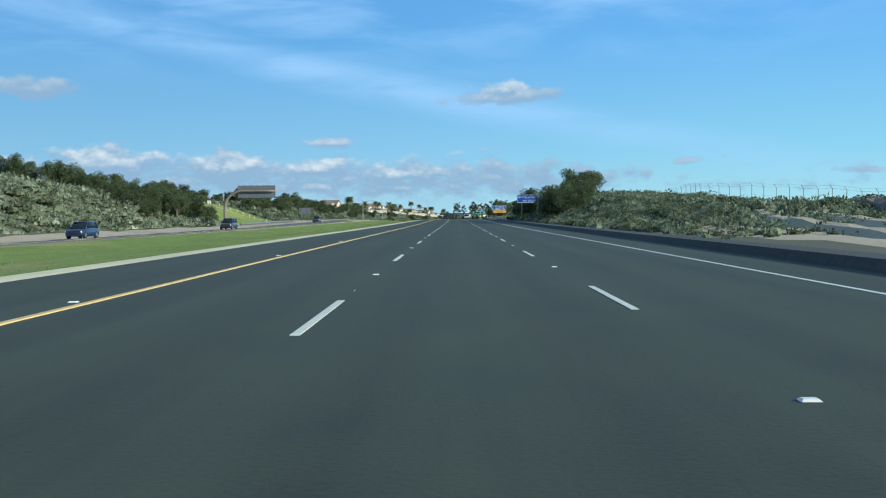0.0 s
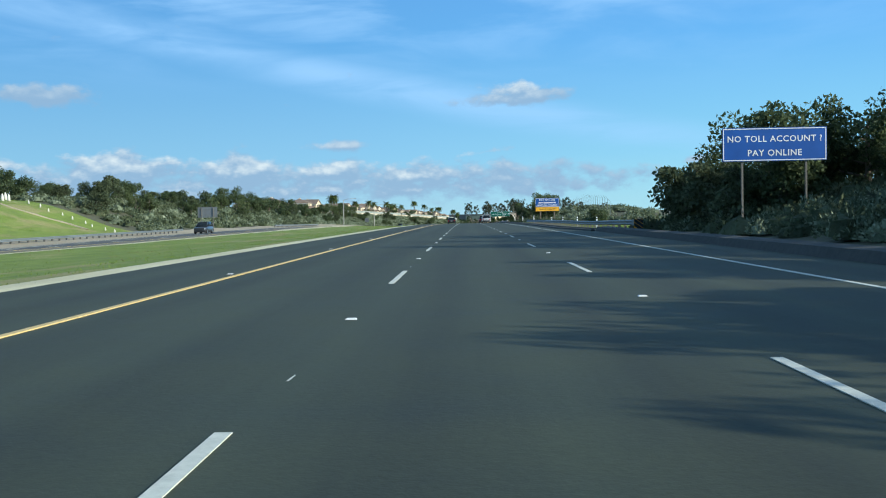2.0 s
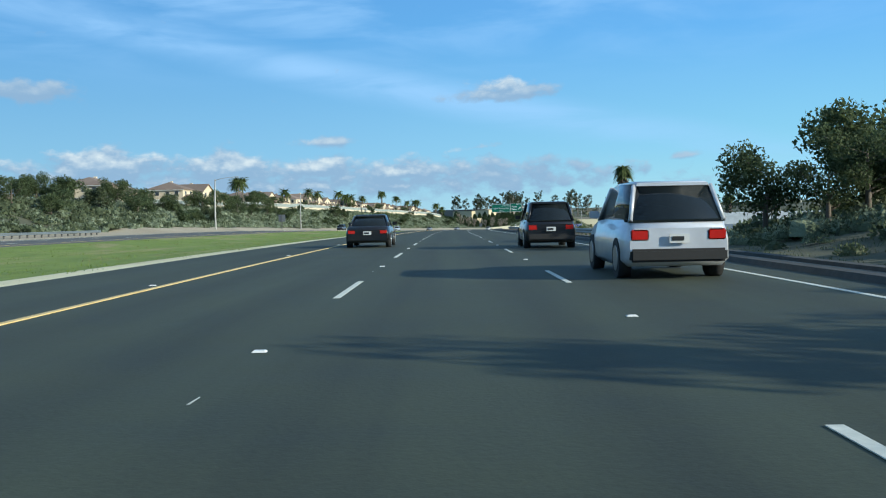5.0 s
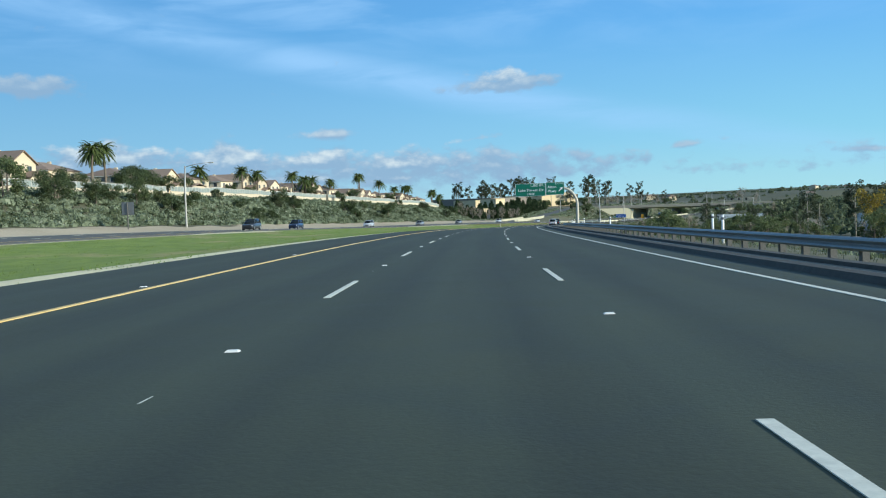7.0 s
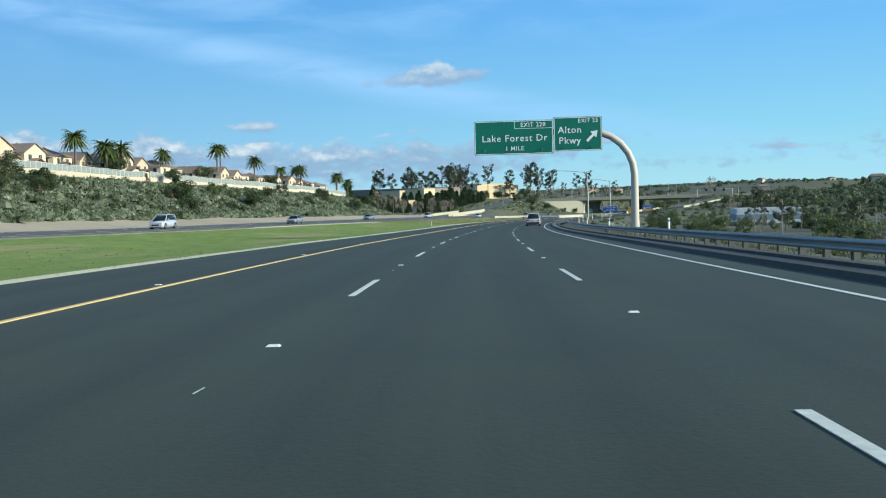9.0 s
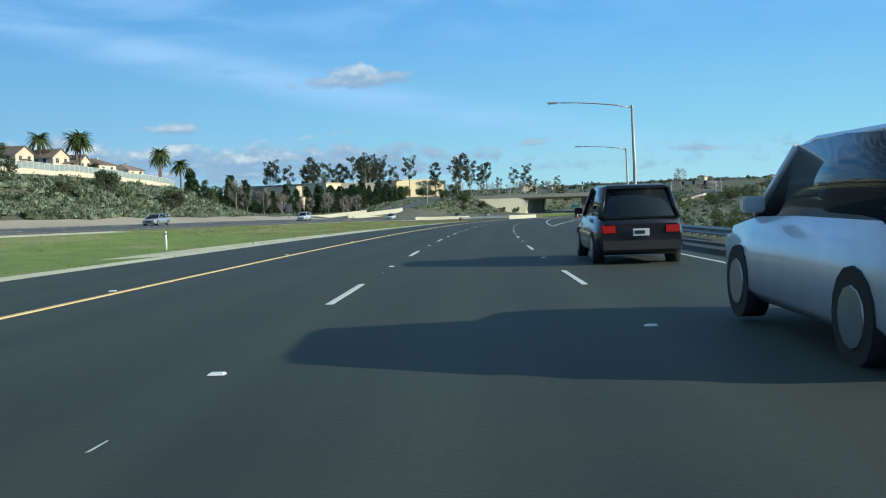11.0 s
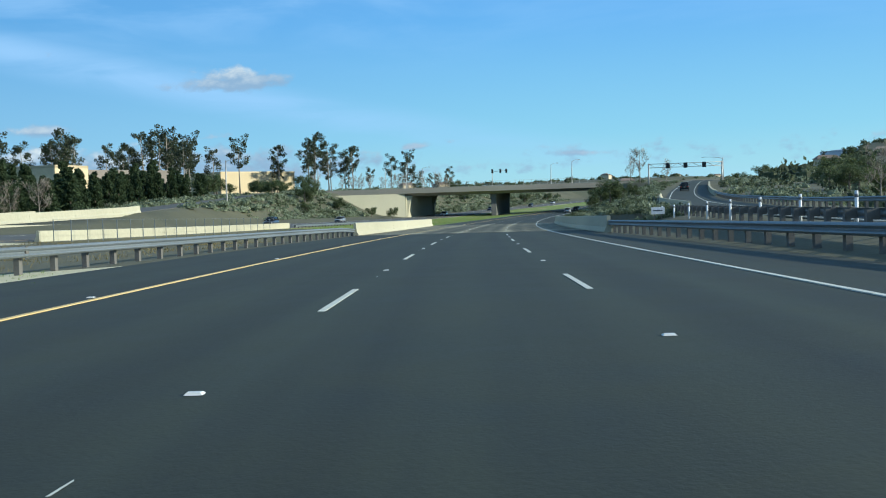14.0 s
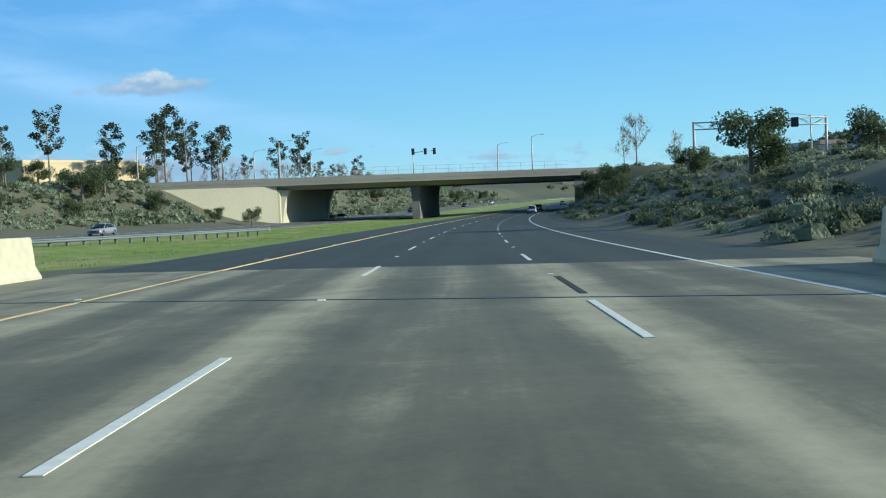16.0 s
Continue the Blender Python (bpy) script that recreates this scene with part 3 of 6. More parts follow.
U_GRID = np.concatenate([np.linspace(-1250, -260, 24), np.linspace(-230, -100, 14), np.arange(-94, -52, 3.0), np.arange(-52, -34, 1.5), np.arange(-33, -15, 2.0), np.arange(-14.6, -7.8, .6), (-7.9,),
                         (-4, 0, 4, 7.9, 8.3, 9.0), np.arange(10, 30, 1.5), np.arange(30, 66, 3.0), np.linspace(72, 240, 16), np.linspace(270, 1250, 26)])
S_GRID = np.concatenate([np.arange(-190, 1250, 5.0), np.arange(1250, 1700, 15.0), np.arange(1700, 4350, 60.0)])
gs, gu = np.meshgrid(S_GRID, U_GRID, indexing="ij")
gw = lay(gs, gu) + rough_ground(gs, gu)
verts = along(gs.ravel(), gu.ravel(), gw.ravel())
nu = len(U_GRID)
faces = [(i * nu + j, i * nu + j + 1, (i + 1) * nu + j + 1, (i + 1) * nu + j) for i in range(len(S_GRID) - 1) for j in range(nu - 1)]
ground_me = mesh_of("ground", verts, faces, SOIL, smooth=True)
for m in (GRASS, GRAVEL, DIRT, FARLAND):
    ground_me.materials.append(m)
fs, fu = (gs[:-1, :-1] + gs[1:, 1:]).ravel() / 2, (gu[:-1, :-1] + gu[1:, 1:]).ravel() / 2
oc = opp_c(fs)
idx = np.zeros(len(fs), dtype=np.int32)
idx[(fu < -8.0) & (fu > oc + 9.0)] = 1
pl_ = table(PAVE_L, fs)
idx[(fu < pl_ + .6) & (fu > pl_ - np.where(fs > 690, 3.6, 1.5)) & (fs < 905)] = 2
idx[(fu < -10) & (fu > oc + 9.0) & (fs > 862) & (fs < 978)] = 0
idx[(fu < oc + 9.9) & (fu > oc + 8.4)] = 2
idx[(fu < oc - 6.8) & (fu > oc - 15.5) & (fs < 880)] = 3
idx[(fs > 222) & (fs < 276) & (fu < oc - 15) & (fu > -95)] = 1
idx[(fs > -190) & (fs < 62) & (fu > 13) & (fu < 34)] = 3
idx[(fs < 62) & (fu >= 34)] = 1
idx[(fu > 8) & (fu < 10.6) & (fs > 40) & (fs < 190)] = 3
idx[(fu > 9) & (fs > 186) & (fs < 272)] = 1
idx[(fu > 8) & (fu < 10.5) & (fs > 272) & (fs < 345)] = 3
idx[(fs > 812) & (fs < 850) & (fu > 8) & (fu < table(RAMP_L, fs) - .5)] = 0
idx[(np.abs(fu) > 130) | (fs > 1500)] = 4
idx[(fs > 100) & (fs < 350) & (fu > 40) & (fu < 250 + 60 * np.sin(fs / 28) - .6 * np.abs(fs - 220))] = 1
idx[(fs > 1250) & (fs < 1420) & (fu < -9) & (fu > oc + 9)] = 1
ground_me.polygons.foreach_set("material_index", idx)
setting("ground", ground_me, "grass median, sandy verges and scrubby slopes", "ground")

# ---- paving ----
def const(v):
    return lambda s: v


road = setting("road", ribbon("road", -190, 795, lambda s: table(PAVE_L, s), lambda s: 8.0 if s < 188 else 7.2 if s < 690 else max(7.2, table(EDGE_R, s) + 2.3) if s < 800 else 8.0, const(0.0), ASPHALT, 5, 0.2, 6),
               "dark worn asphalt carriageway of a three-lane motorway", "road")
setting("road_newer", ribbon("road_newer", 795.1, 2600, lambda s: table(PAVE_L, s), lambda s: max(8.0, table(EDGE_R, s) + 2.6) if s < 800 else 8.0, const(0.0), DARK_ASPHALT, 5, 0.2, 6),
        "darker asphalt of the carriageway farther along", "road")
setting("road_gore", ribbon("road_gore", 799, 818, const(7.95), lambda s: table(RAMP_L, s) - .55, lambda s: table(RAMP_W, s) * .5 - .004, DARK_ASPHALT, 3, .2, 2), "dark paved gore between carriageway and exit ramp", "road")
far_road = setting("road_far_side", sweep("road_far_side", -190, 2600, lambda s: [(opp_c(s) + x, opp_w(s, x) + z) for x, z in ((-7.0, -.2), (-7.0, 0), (-4, 0), (0, 0), (4, 0), (8.3, 0), (8.3, -.2))], OLD_ASPHALT, 6),
                   "greyer asphalt carriageway for oncoming traffic", "road")
ramp_road = setting("road_exit_ramp", ribbon("road_exit_ramp", 799, 1180, lambda s: table(RAMP_L, s) - .6, lambda s: table(EDGE_R, s) + 2.6, lambda s: table(RAMP_W, s) + .004, ASPHALT, 5, 0.2, 3),
                    "asphalt exit ramp climbing to the overpass", "road")
left_ramp = setting("road_far_ramp", ribbon("road_far_ramp", 884, 1186, lambda s: table(LRAMP_C, s) - 4.2, lambda s: table(LRAMP_C, s) + 4.2, lambda s: table(LRAMP_W, s) + .03, OLD_ASPHALT, 5, 0.2, 2),
                    "asphalt ramp climbing to the overpass on the far side", "road")
SKEW = -.33


def slab(name, s0, s1, u0, u1, w, mat, thick, rows=8, cols=8):
    """A paved slab whose ends run aslant to the road."""
    verts, uvs = [], []
    for k in range(2):
        for i in range(rows + 1):
            for j in range(cols + 1):
                u = u0 + (u1 - u0) * j / cols
                s_ = s0 + (s1 - s0) * i / rows + SKEW * u
                verts.append(tuple(along(s_, u, w - k * thick)))
                uvs.append((u, s_))
    c, n = cols + 1, (rows + 1) * (cols + 1)
    faces = [(i * c + j, i * c + j + 1, (i + 1) * c + j + 1, (i + 1) * c + j) for i in range(rows) for j in range(cols)]
    rim = [i * c for i in range(rows + 1)][::-1] + list(range(1, c)) + [i * c + cols for i in range(1, rows + 1)] + [rows * c + j for j in range(cols - 1, 0, -1)]
    faces += [(rim[k], rim[k - 1], rim[k - 1] + n, rim[k] + n) for k in range(len(rim))]
    return mesh_of(name, verts, faces, mat, uvs)


bridge_deck = setting("road_bridge_deck", slab("road_bridge_deck", 904.4, 970.6, -10.4, 8.1, .012, DECK, .3, 16),
                      "pale worn concrete deck of the creek bridge with dark wheel paths", "bridge deck")


def marking(name, me, parent, label=""):
    ob = new(name, me)
    ob.parent = parent
    return tagged(ob, label=label)


def line(s0, s1, u, mat, name="edge_line", half=0.055, w=0.008, parent=None, wide=lambda s: 0.0):
    c = u if callable(u) else const(u)
    marking(name, ribbon(name, s0, s1, lambda s: c(s) - half, lambda s: c(s) + half, lambda s: wide(s) + w, mat, 4, w - .001), parent or road)


YELLOW_U = ((-200, -5.2), (0, -5.15), (250, -5.3), (430, -5.55), (700, -5.95), (1100, -6.0))
line(-150, 1500, lambda s: table(YELLOW_U, s), YELLOW, half=0.05, w=0.017)
line(-150, 690, lambda s: table(EDGE_R, s), WHITE)
line(690, 1150, lambda s: table(EDGE_R, s), WHITE, wide=lambda s: table(RAMP_W, s))
line(735, 1150, lambda s: table(RAMP_L, s), WHITE, wide=lambda s: table(RAMP_W, s), half=.065)
line(735, 1500, lambda s: 5.1, WHITE, w=0.017, half=.055)
line(-150, 1500, lambda s: opp_c(s) + 6.1, YELLOW, wide=lambda s: opp_w(s, 6.1), parent=far_road)
line(-150, 1500, lambda s: opp_c(s) - 5.6, WHITE, wide=lambda s: opp_w(s, -5.6), parent=far_road)

dash_me = mesh_of("lane_dash", [(x, y, z) for z in (0.002, 0.009) for x, y in ((-.049, -1.83), (.049, -1.83), (.049, 1.83), (-.049, 1.83))],
                  [(3, 2, 1, 0), (4, 5, 6, 7), (0, 1, 5, 4), (1, 2, 6, 5), (2, 3, 7, 6), (3, 0, 4, 7)], WHITE)
mk = bmesh.new()
box(mk, -.065, .065, -.05, .05, .004, .020)
for v in mk.verts:
    if v.co.z > .01:
        v.co.x *= .72
        v.co.y *= .6
marker_me = bpy.data.meshes.new("lane_marker")
mk.to_mesh(marker_me)
mk.free()
marker_me.materials.append(MARKER)
DASH = 14.63


def road_piece(name, me, s, u, w=0.0, parent=None):
    ob = new(name, me)
    ob.parent = parent or road
    x, y, z = along(s, u, w)
    g = float(np.interp(s, CH, np.gradient(RZ, STEP)))
    ob.matrix_basis = Matrix.Translation((x, y, z)) @ Matrix.Rotation(-float(np.interp(s, CH, PSI)), 4, "Z") @ Matrix.Rotation(math.atan(g), 4, "X")
    return ob


def far_end(u, k):
    """Where the k-th dash of a lane line ends; the bridge deck has a pattern of its own."""
    s = 13.56 + (0 if u < 0 else 2.29) + DASH * k
    return s + (DECK_L if u < 0 else DECK_R) if s > 903 else s


DECK_L, DECK_R = 7.0, -6.0
for u in (-1.83, 1.83):
    for k in range(-3, 86):
        s = far_end(u, k)
        if u > 0 and 899 < s < 905:
            continue
        lift = 0.012 if 903 < s < 972 else 0.0
        road_piece("lane_dash", dash_me, s - 1.83, u, lift)
        if u < 0 or not 912 < s < 975:
            road_piece("lane_marker", marker_me, s - 3.66 - 5.49, u, lift)
blackout_me = dash_me.copy()
blackout_me.materials.clear()
blackout_me.materials.append(CRACK)
for s, u in ((915.2, -1.83), (963.7, 1.88)):
    road_piece("blacked_out_stripe", blackout_me, s, u, .012)
for k in range(-6, 110):
    for u in (-2.0, 1.7):
        if k % 1 == 0:
            s = DASH * k
            ob = road_piece("lane_dash", dash_me, s, float(opp_c(s)) + u, float(opp_w(s, u)), far_road)
for k in range(-3, 70):
    road_piece("edge_marker", marker_me, 13.5 + DASH * k, float(table(YELLOW_U, 13.5 + DASH * k)) - .25)

for s0, u0 in ((66.0, -.62), (67.6, -.66), (69.0, -.60), (70.9, -.63), (72.8, -.58), (301.0, -.90), (304.2, -.93)):
    marking("crack", ribbon("crack", s0, s0 + 1.1, lambda s: u0 + .012 * math.sin(s * 3.1) + .010 * math.sin(s * 8.3) - .003, lambda s: u0 + .012 * math.sin(s * 3.1) + .010 * math.sin(s * 8.3) + .004, const(.005), CRACK, .12, .006), road, "thin dark crack in the asphalt")
fleck_me = mesh_of("paint_fleck", [(-.014, -.13, .004), (.006, -.12, .004), (.012, .11, .004), (.0, .14, .004), (-.008, .02, .004)], [(0, 1, 2, 3, 4)], WHITE)
for k in range(0, 62):
    s = 13.56 + DASH * k + (1.7 if k < 19 else 3.3)
    road_piece("paint_fleck", fleck_me, s, -1.83 + .05 * math.sin(k * 1.7))
# asphalt kerb along the verge, joints at the bridge ends
setting("kerb", sweep("kerb", -150, 186, lambda s: ((7.7, -.02), (7.84, .25), (8.5, .29), (8.9, -.02)), CURB, 5), "low asphalt kerb at the edge of the shoulder", "kerb")
KERB_U = ((186, 7.4), (200, 6.5), (300, 6.4), (430, 6.05), (690, 6.0), (717, 7.6), (746, 9.4), (767, 10.5), (795, 12.5))
setting("kerb_face", sweep("kerb_face", 186, 795, lambda s: [(table(KERB_U, s) + a, b) for a, b in ((0, -.02), (.07, .11), (.26, .13), (.30, .05), (.30, -.02))], CURB, 5), "dark asphalt kerb along the narrow shoulder", "kerb")
setting("gutter_strip", sweep("gutter_strip", 186, 795, lambda s: [(table(KERB_U, s) + a, b) for a, b in ((.30, -.02), (.30, .055), (.86, .065), (.86, -.02))], GUTTER, 5), "dusty pale strip behind the kerb", "kerb")
setting("kerb_back", sweep("kerb_back", 186, 795, lambda s: [(table(KERB_U, s) + a, b) for a, b in ((.86, -.15), (.88, .14), (1.10, .15), (1.22, -.25))], CURB, 5), "dark raised lip at the back of the kerb", "kerb")
for s in (914.2, 961.9):
    setting("joint", slab("joint", s - .05, s + .05, -10.3, 8, .018, BLACK, .02, 1, 6), "dark expansion joint across the concrete bridge deck", "joint")

# ---- rails, barriers ----
rng = np.random.default_rng(7)
BEAM = ((0, .43), (.05, .45), (.08, .49), (.05, .53), (0, .56), (0, .60), (.05, .63), (.08, .67), (.05, .71), (0, .74))
post_me = bpy.data.meshes.new("post")
_b = cube(-.08, .08, -.10, .10, -.4, .70)
_b.to_mesh(post_me), _b.free()
post_me.materials.append(TIMBER)
block_me = bpy.data.meshes.new("block")
_b = cube(-.10, .10, -.08, .08, .42, .74)
_b.to_mesh(block_me), _b.free()
block_me.materials.append(TIMBER)


def guardrail(s0, s1, at, base, side, label, spacing=1.905, ends=True):
    """A W-beam rail on posts. side: +1 if its face looks to smaller u."""
    rail = thing("guardrail", label, "guardrail", "guardrails")
    rail.scale = (K, K, K)

    def outline(s):
        u, w = at(s), base(s)
        front = [(u - side * b, w + h) for b, h in BEAM]
        return front + [(u - side * (b - .012), w + h) for b, h in BEAM[::-1]]
    part("beam", sweep("beam", s0, s1, outline, STEEL, 3.8), STEEL, rail)
    for s in np.arange(s0 + .4, s1, spacing):
        u, w = float(at(s)), float(base(s))
        for name, me, off in (("post", post_me, .30), ("block", block_me, .11)):
            ob = road_piece(name, me, s, u + side * off, w, rail)
    if ends:
        for s in (s0, s1):
            part("end_shoe", sweep("end_shoe", s - .3, s + .3, lambda q: ((at(q) - side * .10, base(q) + .40), (at(q) - side * .10, base(q) + .77), (at(q) + side * .03, base(q) + .77), (at(q) + side * .03, base(q) + .40)), STEEL, .6), STEEL, rail)
    return rail


def zero(s):
    return 0.0


def fixed(rows):
    return lambda s: float(table(rows, s))


def ground_at(f, off=0.0):
    return lambda s: max(surface(s, f(s)), -1.0) + off


guardrail(183, 270, fixed(((183, 9.7), (198, 9.1), (270, 8.9))), fixed(((183, -.05), (200, -.2), (270, -.25))), 1, "galvanised steel guardrail on timber posts beside the shoulder")
main_rail = fixed(((352, 9.6), (362, 8.9), (690, 8.75), (717, 9.9), (746, 11.6), (767, 12.6), (787, 13.9), (800, 15.1), (840, 19.1), (880, 22.1), (940, 27.6), (985, 33.2)))
guardrail(352, 985, main_rail, lambda s: float(table(RAMP_W, s) - .31 * np.interp(s, (352, 365, 800, 860), (.6, 1, 1, 0))), 1, "long weathered steel guardrail curving along the shoulder and ramp")
guardrail(839, 890, fixed(((839, 9.4), (850, 8.8), (890, 7.9))), zero, 1, "steel guardrail leading from the gore to the bridge barrier")
guardrail(841, 905, fixed(((841, 10.2), (850, 10.8), (905, 14.6))), fixed(((841, .05), (905, .9))), -1, "steel guardrail on the ramp side of the gore")
guardrail(848, 911, fixed(((848, -14.0), (857, -12.4), (870, -11.4), (911, -10.6))), lambda s: surface(s, -12.5) * .3, -1, "steel guardrail leading to the concrete bridge barrier in the median")
guardrail(985, 1052, fixed(((985, -35.0), (1016, -33.5), (1052, -24))), lambda s: surface(s, -30), -1, "steel guardrail in the grass median past the bridge")
guardrail(215, 280, fixed(((215, -49.2), (280, -47.6))), lambda s: float(opp_w(s, -9)), -1, "pale steel guardrail beside the oncoming lanes")
guardrail(359, 432, fixed(((359, -47.8), (432, -49.0))), lambda s: float(opp_w(s, -9)), -1, "pale steel guardrail beside the oncoming lanes")


def barrier(s0, s1, u, w, side, label, h=0.86):
    c = u if callable(u) else const(u)
    z = w if callable(w) else const(w)

    def outline(s):
        a, b = c(s), z(s)
        return [(a - side * x, b + y) for x, y in ((.30, -.3), (.30, .08), (.16, .33), (.10, h - .05), (.06, h), (-.06, h), (-.10, h - .05), (-.12, -.3))]
    ob = thing("concrete_barrier", label, "barrier", "concrete barriers")
    ob.scale = (K, K, K)
    for a in np.arange(s0, s1 - 1, 12.0):
        e = min(a + 11.97, s1)
        part("panel", sweep("panel", a, e, outline, CONCRETE, 3.0), CONCRETE, ob)
    return ob


barrier(909, 972, fixed(((909, -10.6), (972, -10.6))), zero, -1, "sunlit pale concrete barrier along the bridge deck", 1.06)
barrier(889, 966, 7.9, zero, 1, "shaded grey concrete barrier along the bridge deck", 1.02)
barrier(905, 985, lambda s: float(opp_c(s)) + 8.7, lambda s: float(opp_w(s, 8.7)), 1, "pale concrete barrier beside the oncoming lanes")
barrier(905, 972, lambda s: float(opp_c(s)) - 8.7, lambda s: float(opp_w(s, -8.7)), -1, "pale concrete barrier beside the oncoming lanes")
barrier(906, 978, lambda s: table(LRAMP_C, s) + 4.4, lambda s: table(LRAMP_W, s), -1, "pale concrete parapet of the far ramp", 1.1)
barrier(894, 960, lambda s: table(LRAMP_C, s) - 4.4, lambda s: table(LRAMP_W, s), 1, "pale concrete parapet of the far ramp", 1.1)
barrier(905, 985, lambda s: table(RAMP_L, s) - 1.4, lambda s: table(RAMP_W, s), -1, "low concrete kerb wall of the exit ramp", .7)


def retaining_wall():
    ob = thing("retaining_wall", "curved grey concrete retaining wall of the ramp", "wall")
    ob.scale = (K, K, K)
    part("wall", sweep("wall", 985, 1085, lambda s: [(table(EDGE_R, s) + 2.9 + a, table(RAMP_W, s) + h) for a, h in ((0, -2.5), (0, .85), (.4, .85), (.4, -2.5))], CONCRETE, 5), CONCRETE, ob)
    return ob


retaining_wall()


# ---- signs ----
def lettering(text, size, font_mat, parent, x, z, y=-.018, bold=.003, name="lettering"):
    """A line of writing as a flat mesh, centred at x, its base line at z, on the side towards -y."""
    cu = bpy.data.curves.new(name, "FONT")
    cu.body, cu.size, cu.align_x, cu.extrude, cu.offset = text, size, "CENTER", .004, bold
    cu.resolution_u, cu.space_character = 2, 1.1
    tmp = bpy.data.objects.new(name, cu)
    scene.collection.objects.link(tmp)
    me = bpy.data.meshes.new_from_object(tmp.evaluated_get(bpy.context.evaluated_depsgraph_get()))
    bpy.data.objects.remove(tmp)
    me.materials.clear()
    me.transform(Matrix.Translation((x, y, z)) @ Matrix.Rotation(radians(90), 4, "X"))
    return part(name, me, font_mat, parent)


def panel(parent, x0, x1, z0, z1, mat, border=LETTER, y=0.0, edge=.035, name="panel"):
    p = part(name, cube(x0, x1, y - .012, y + .012, z0, z1, .006), mat, parent)
    fr = bmesh.new()
    for a, b, c, d in ((x0 + .03, x1 - .03, z1 - .03 - edge, z1 - .03), (x0 + .03, x1 - .03, z0 + .03, z0 + .03 + edge), (x0 + .03, x0 + .03 + edge, z0 + .03, z1 - .03), (x1 - .03 - edge, x1 - .03, z0 + .03, z1 - .03)):
        box(fr, a, b, y - .020, y - .0125, c, d)
    part("border", fr, border, p)
    return p


def bars(parent, x, z, width, height, mat, n=6, y=-.02):
    """Unreadable or withheld writing as plain bars."""
    bm = bmesh.new()
    w = width / (n * 1.25)
    for i in range(n):
        a = x - width / 2 + i * width / n
        box(bm, a, a + w, y - .006, y, z, z + height)
    return part("bars", bm, mat, parent)


def posts(parent, xs, z0, z1, r=.07, mat=TIMBER, y=.10):
    for x in xs:
        part("post", cube(x - r, x + r, y - r, y + r, z0, z1, .01), mat, parent)


def arrow(parent, x, z, size, y=-.022, mat=LETTER):
    bm = bmesh.new()
    m = Matrix.Translation((x, 0, z)) @ Matrix.Rotation(radians(45), 4, "Y")
    box(bm, -.09 * size, .09 * size, y - .005, y, -.5 * size, .2 * size, m=m)
    v = [bm.verts.new(m @ Vector(c)) for c in ((-.3 * size, y - .004, .12 * size), (.3 * size, y - .004, .12 * size), (0, y - .004, .55 * size))]
    bm.faces.new(v)
    return part("arrow", bm, mat, parent)


def toll_sign(s, u0, u1, z0, z1, label):
    sg = thing("toll_sign", label, "sign", "toll signs")
    w = u1 - u0
    panel(sg, 0, w, z0, z1, BLUE)
    h = z1 - z0
    lettering("NO TOLL ACCOUNT ?", .36 * h / 1.4, LETTER, sg, w / 2, z0 + h * .58)
    lettering("PAY ONLINE", .37 * h / 1.4, LETTER, sg, w / 2, z0 + h * .16)
    g = min(surface(s, u0 + .5), surface(s, u1 - .5)) - .3
    posts(sg, (.85, w - .85), g, z1 - .1, .045)
    return put(sg, s, u0)


def pay_sign(s, u0, u1, z0, z1, label):
    sg = thing("payment_sign", label, "sign", "payment signs")
    w, h = u1 - u0, z1 - z0
    zm = z0 + h * .33
    panel(sg, 0, w, zm + .01, z1, BLUE)
    panel(sg, 0, w, z0, zm - .01, ORANGE, BLACK, edge=.02, name="amber_panel")
    t = (z1 - zm)
    lettering("PAY ONLINE", .30 * t / .95 * .95, LETTER, sg, w / 2, zm + t * .68)
    bars(sg, w / 2, zm + t * .40, w * .74, t * .14, LETTER, 14)
    lettering("WITHIN 5 DAYS", .29 * t / .95 * .95, LETTER, sg, w / 2, zm + t * .08)
    lettering("TO AVOID PENALTY", .28, BLACK, sg, w / 2, z0 + (zm - z0) * .34)
    g = min(surface(s, u0 + .5), surface(s, u1 - .5)) - .3
    posts(sg, (.8, w - .8), g, z0 + .1, .09, DARKPOLE)
    return put(sg, s, u0)


toll_sign(166, 10.4, 14.8, 3.2, 4.62, "blue toll sign with white lettering on posts beside the embankment")
pay_sign(281.5, 11.0, 14.9, 1.85, 4.02, "blue and amber payment sign on two dark posts")
toll_sign(773, 14.9, 18.6, 1.8, 3.08, "blue toll sign with white lettering behind the guardrail")
pay_sign(870, 23.5, 27.2, 1.8, 3.8, "blue and amber payment sign beside the exit ramp")


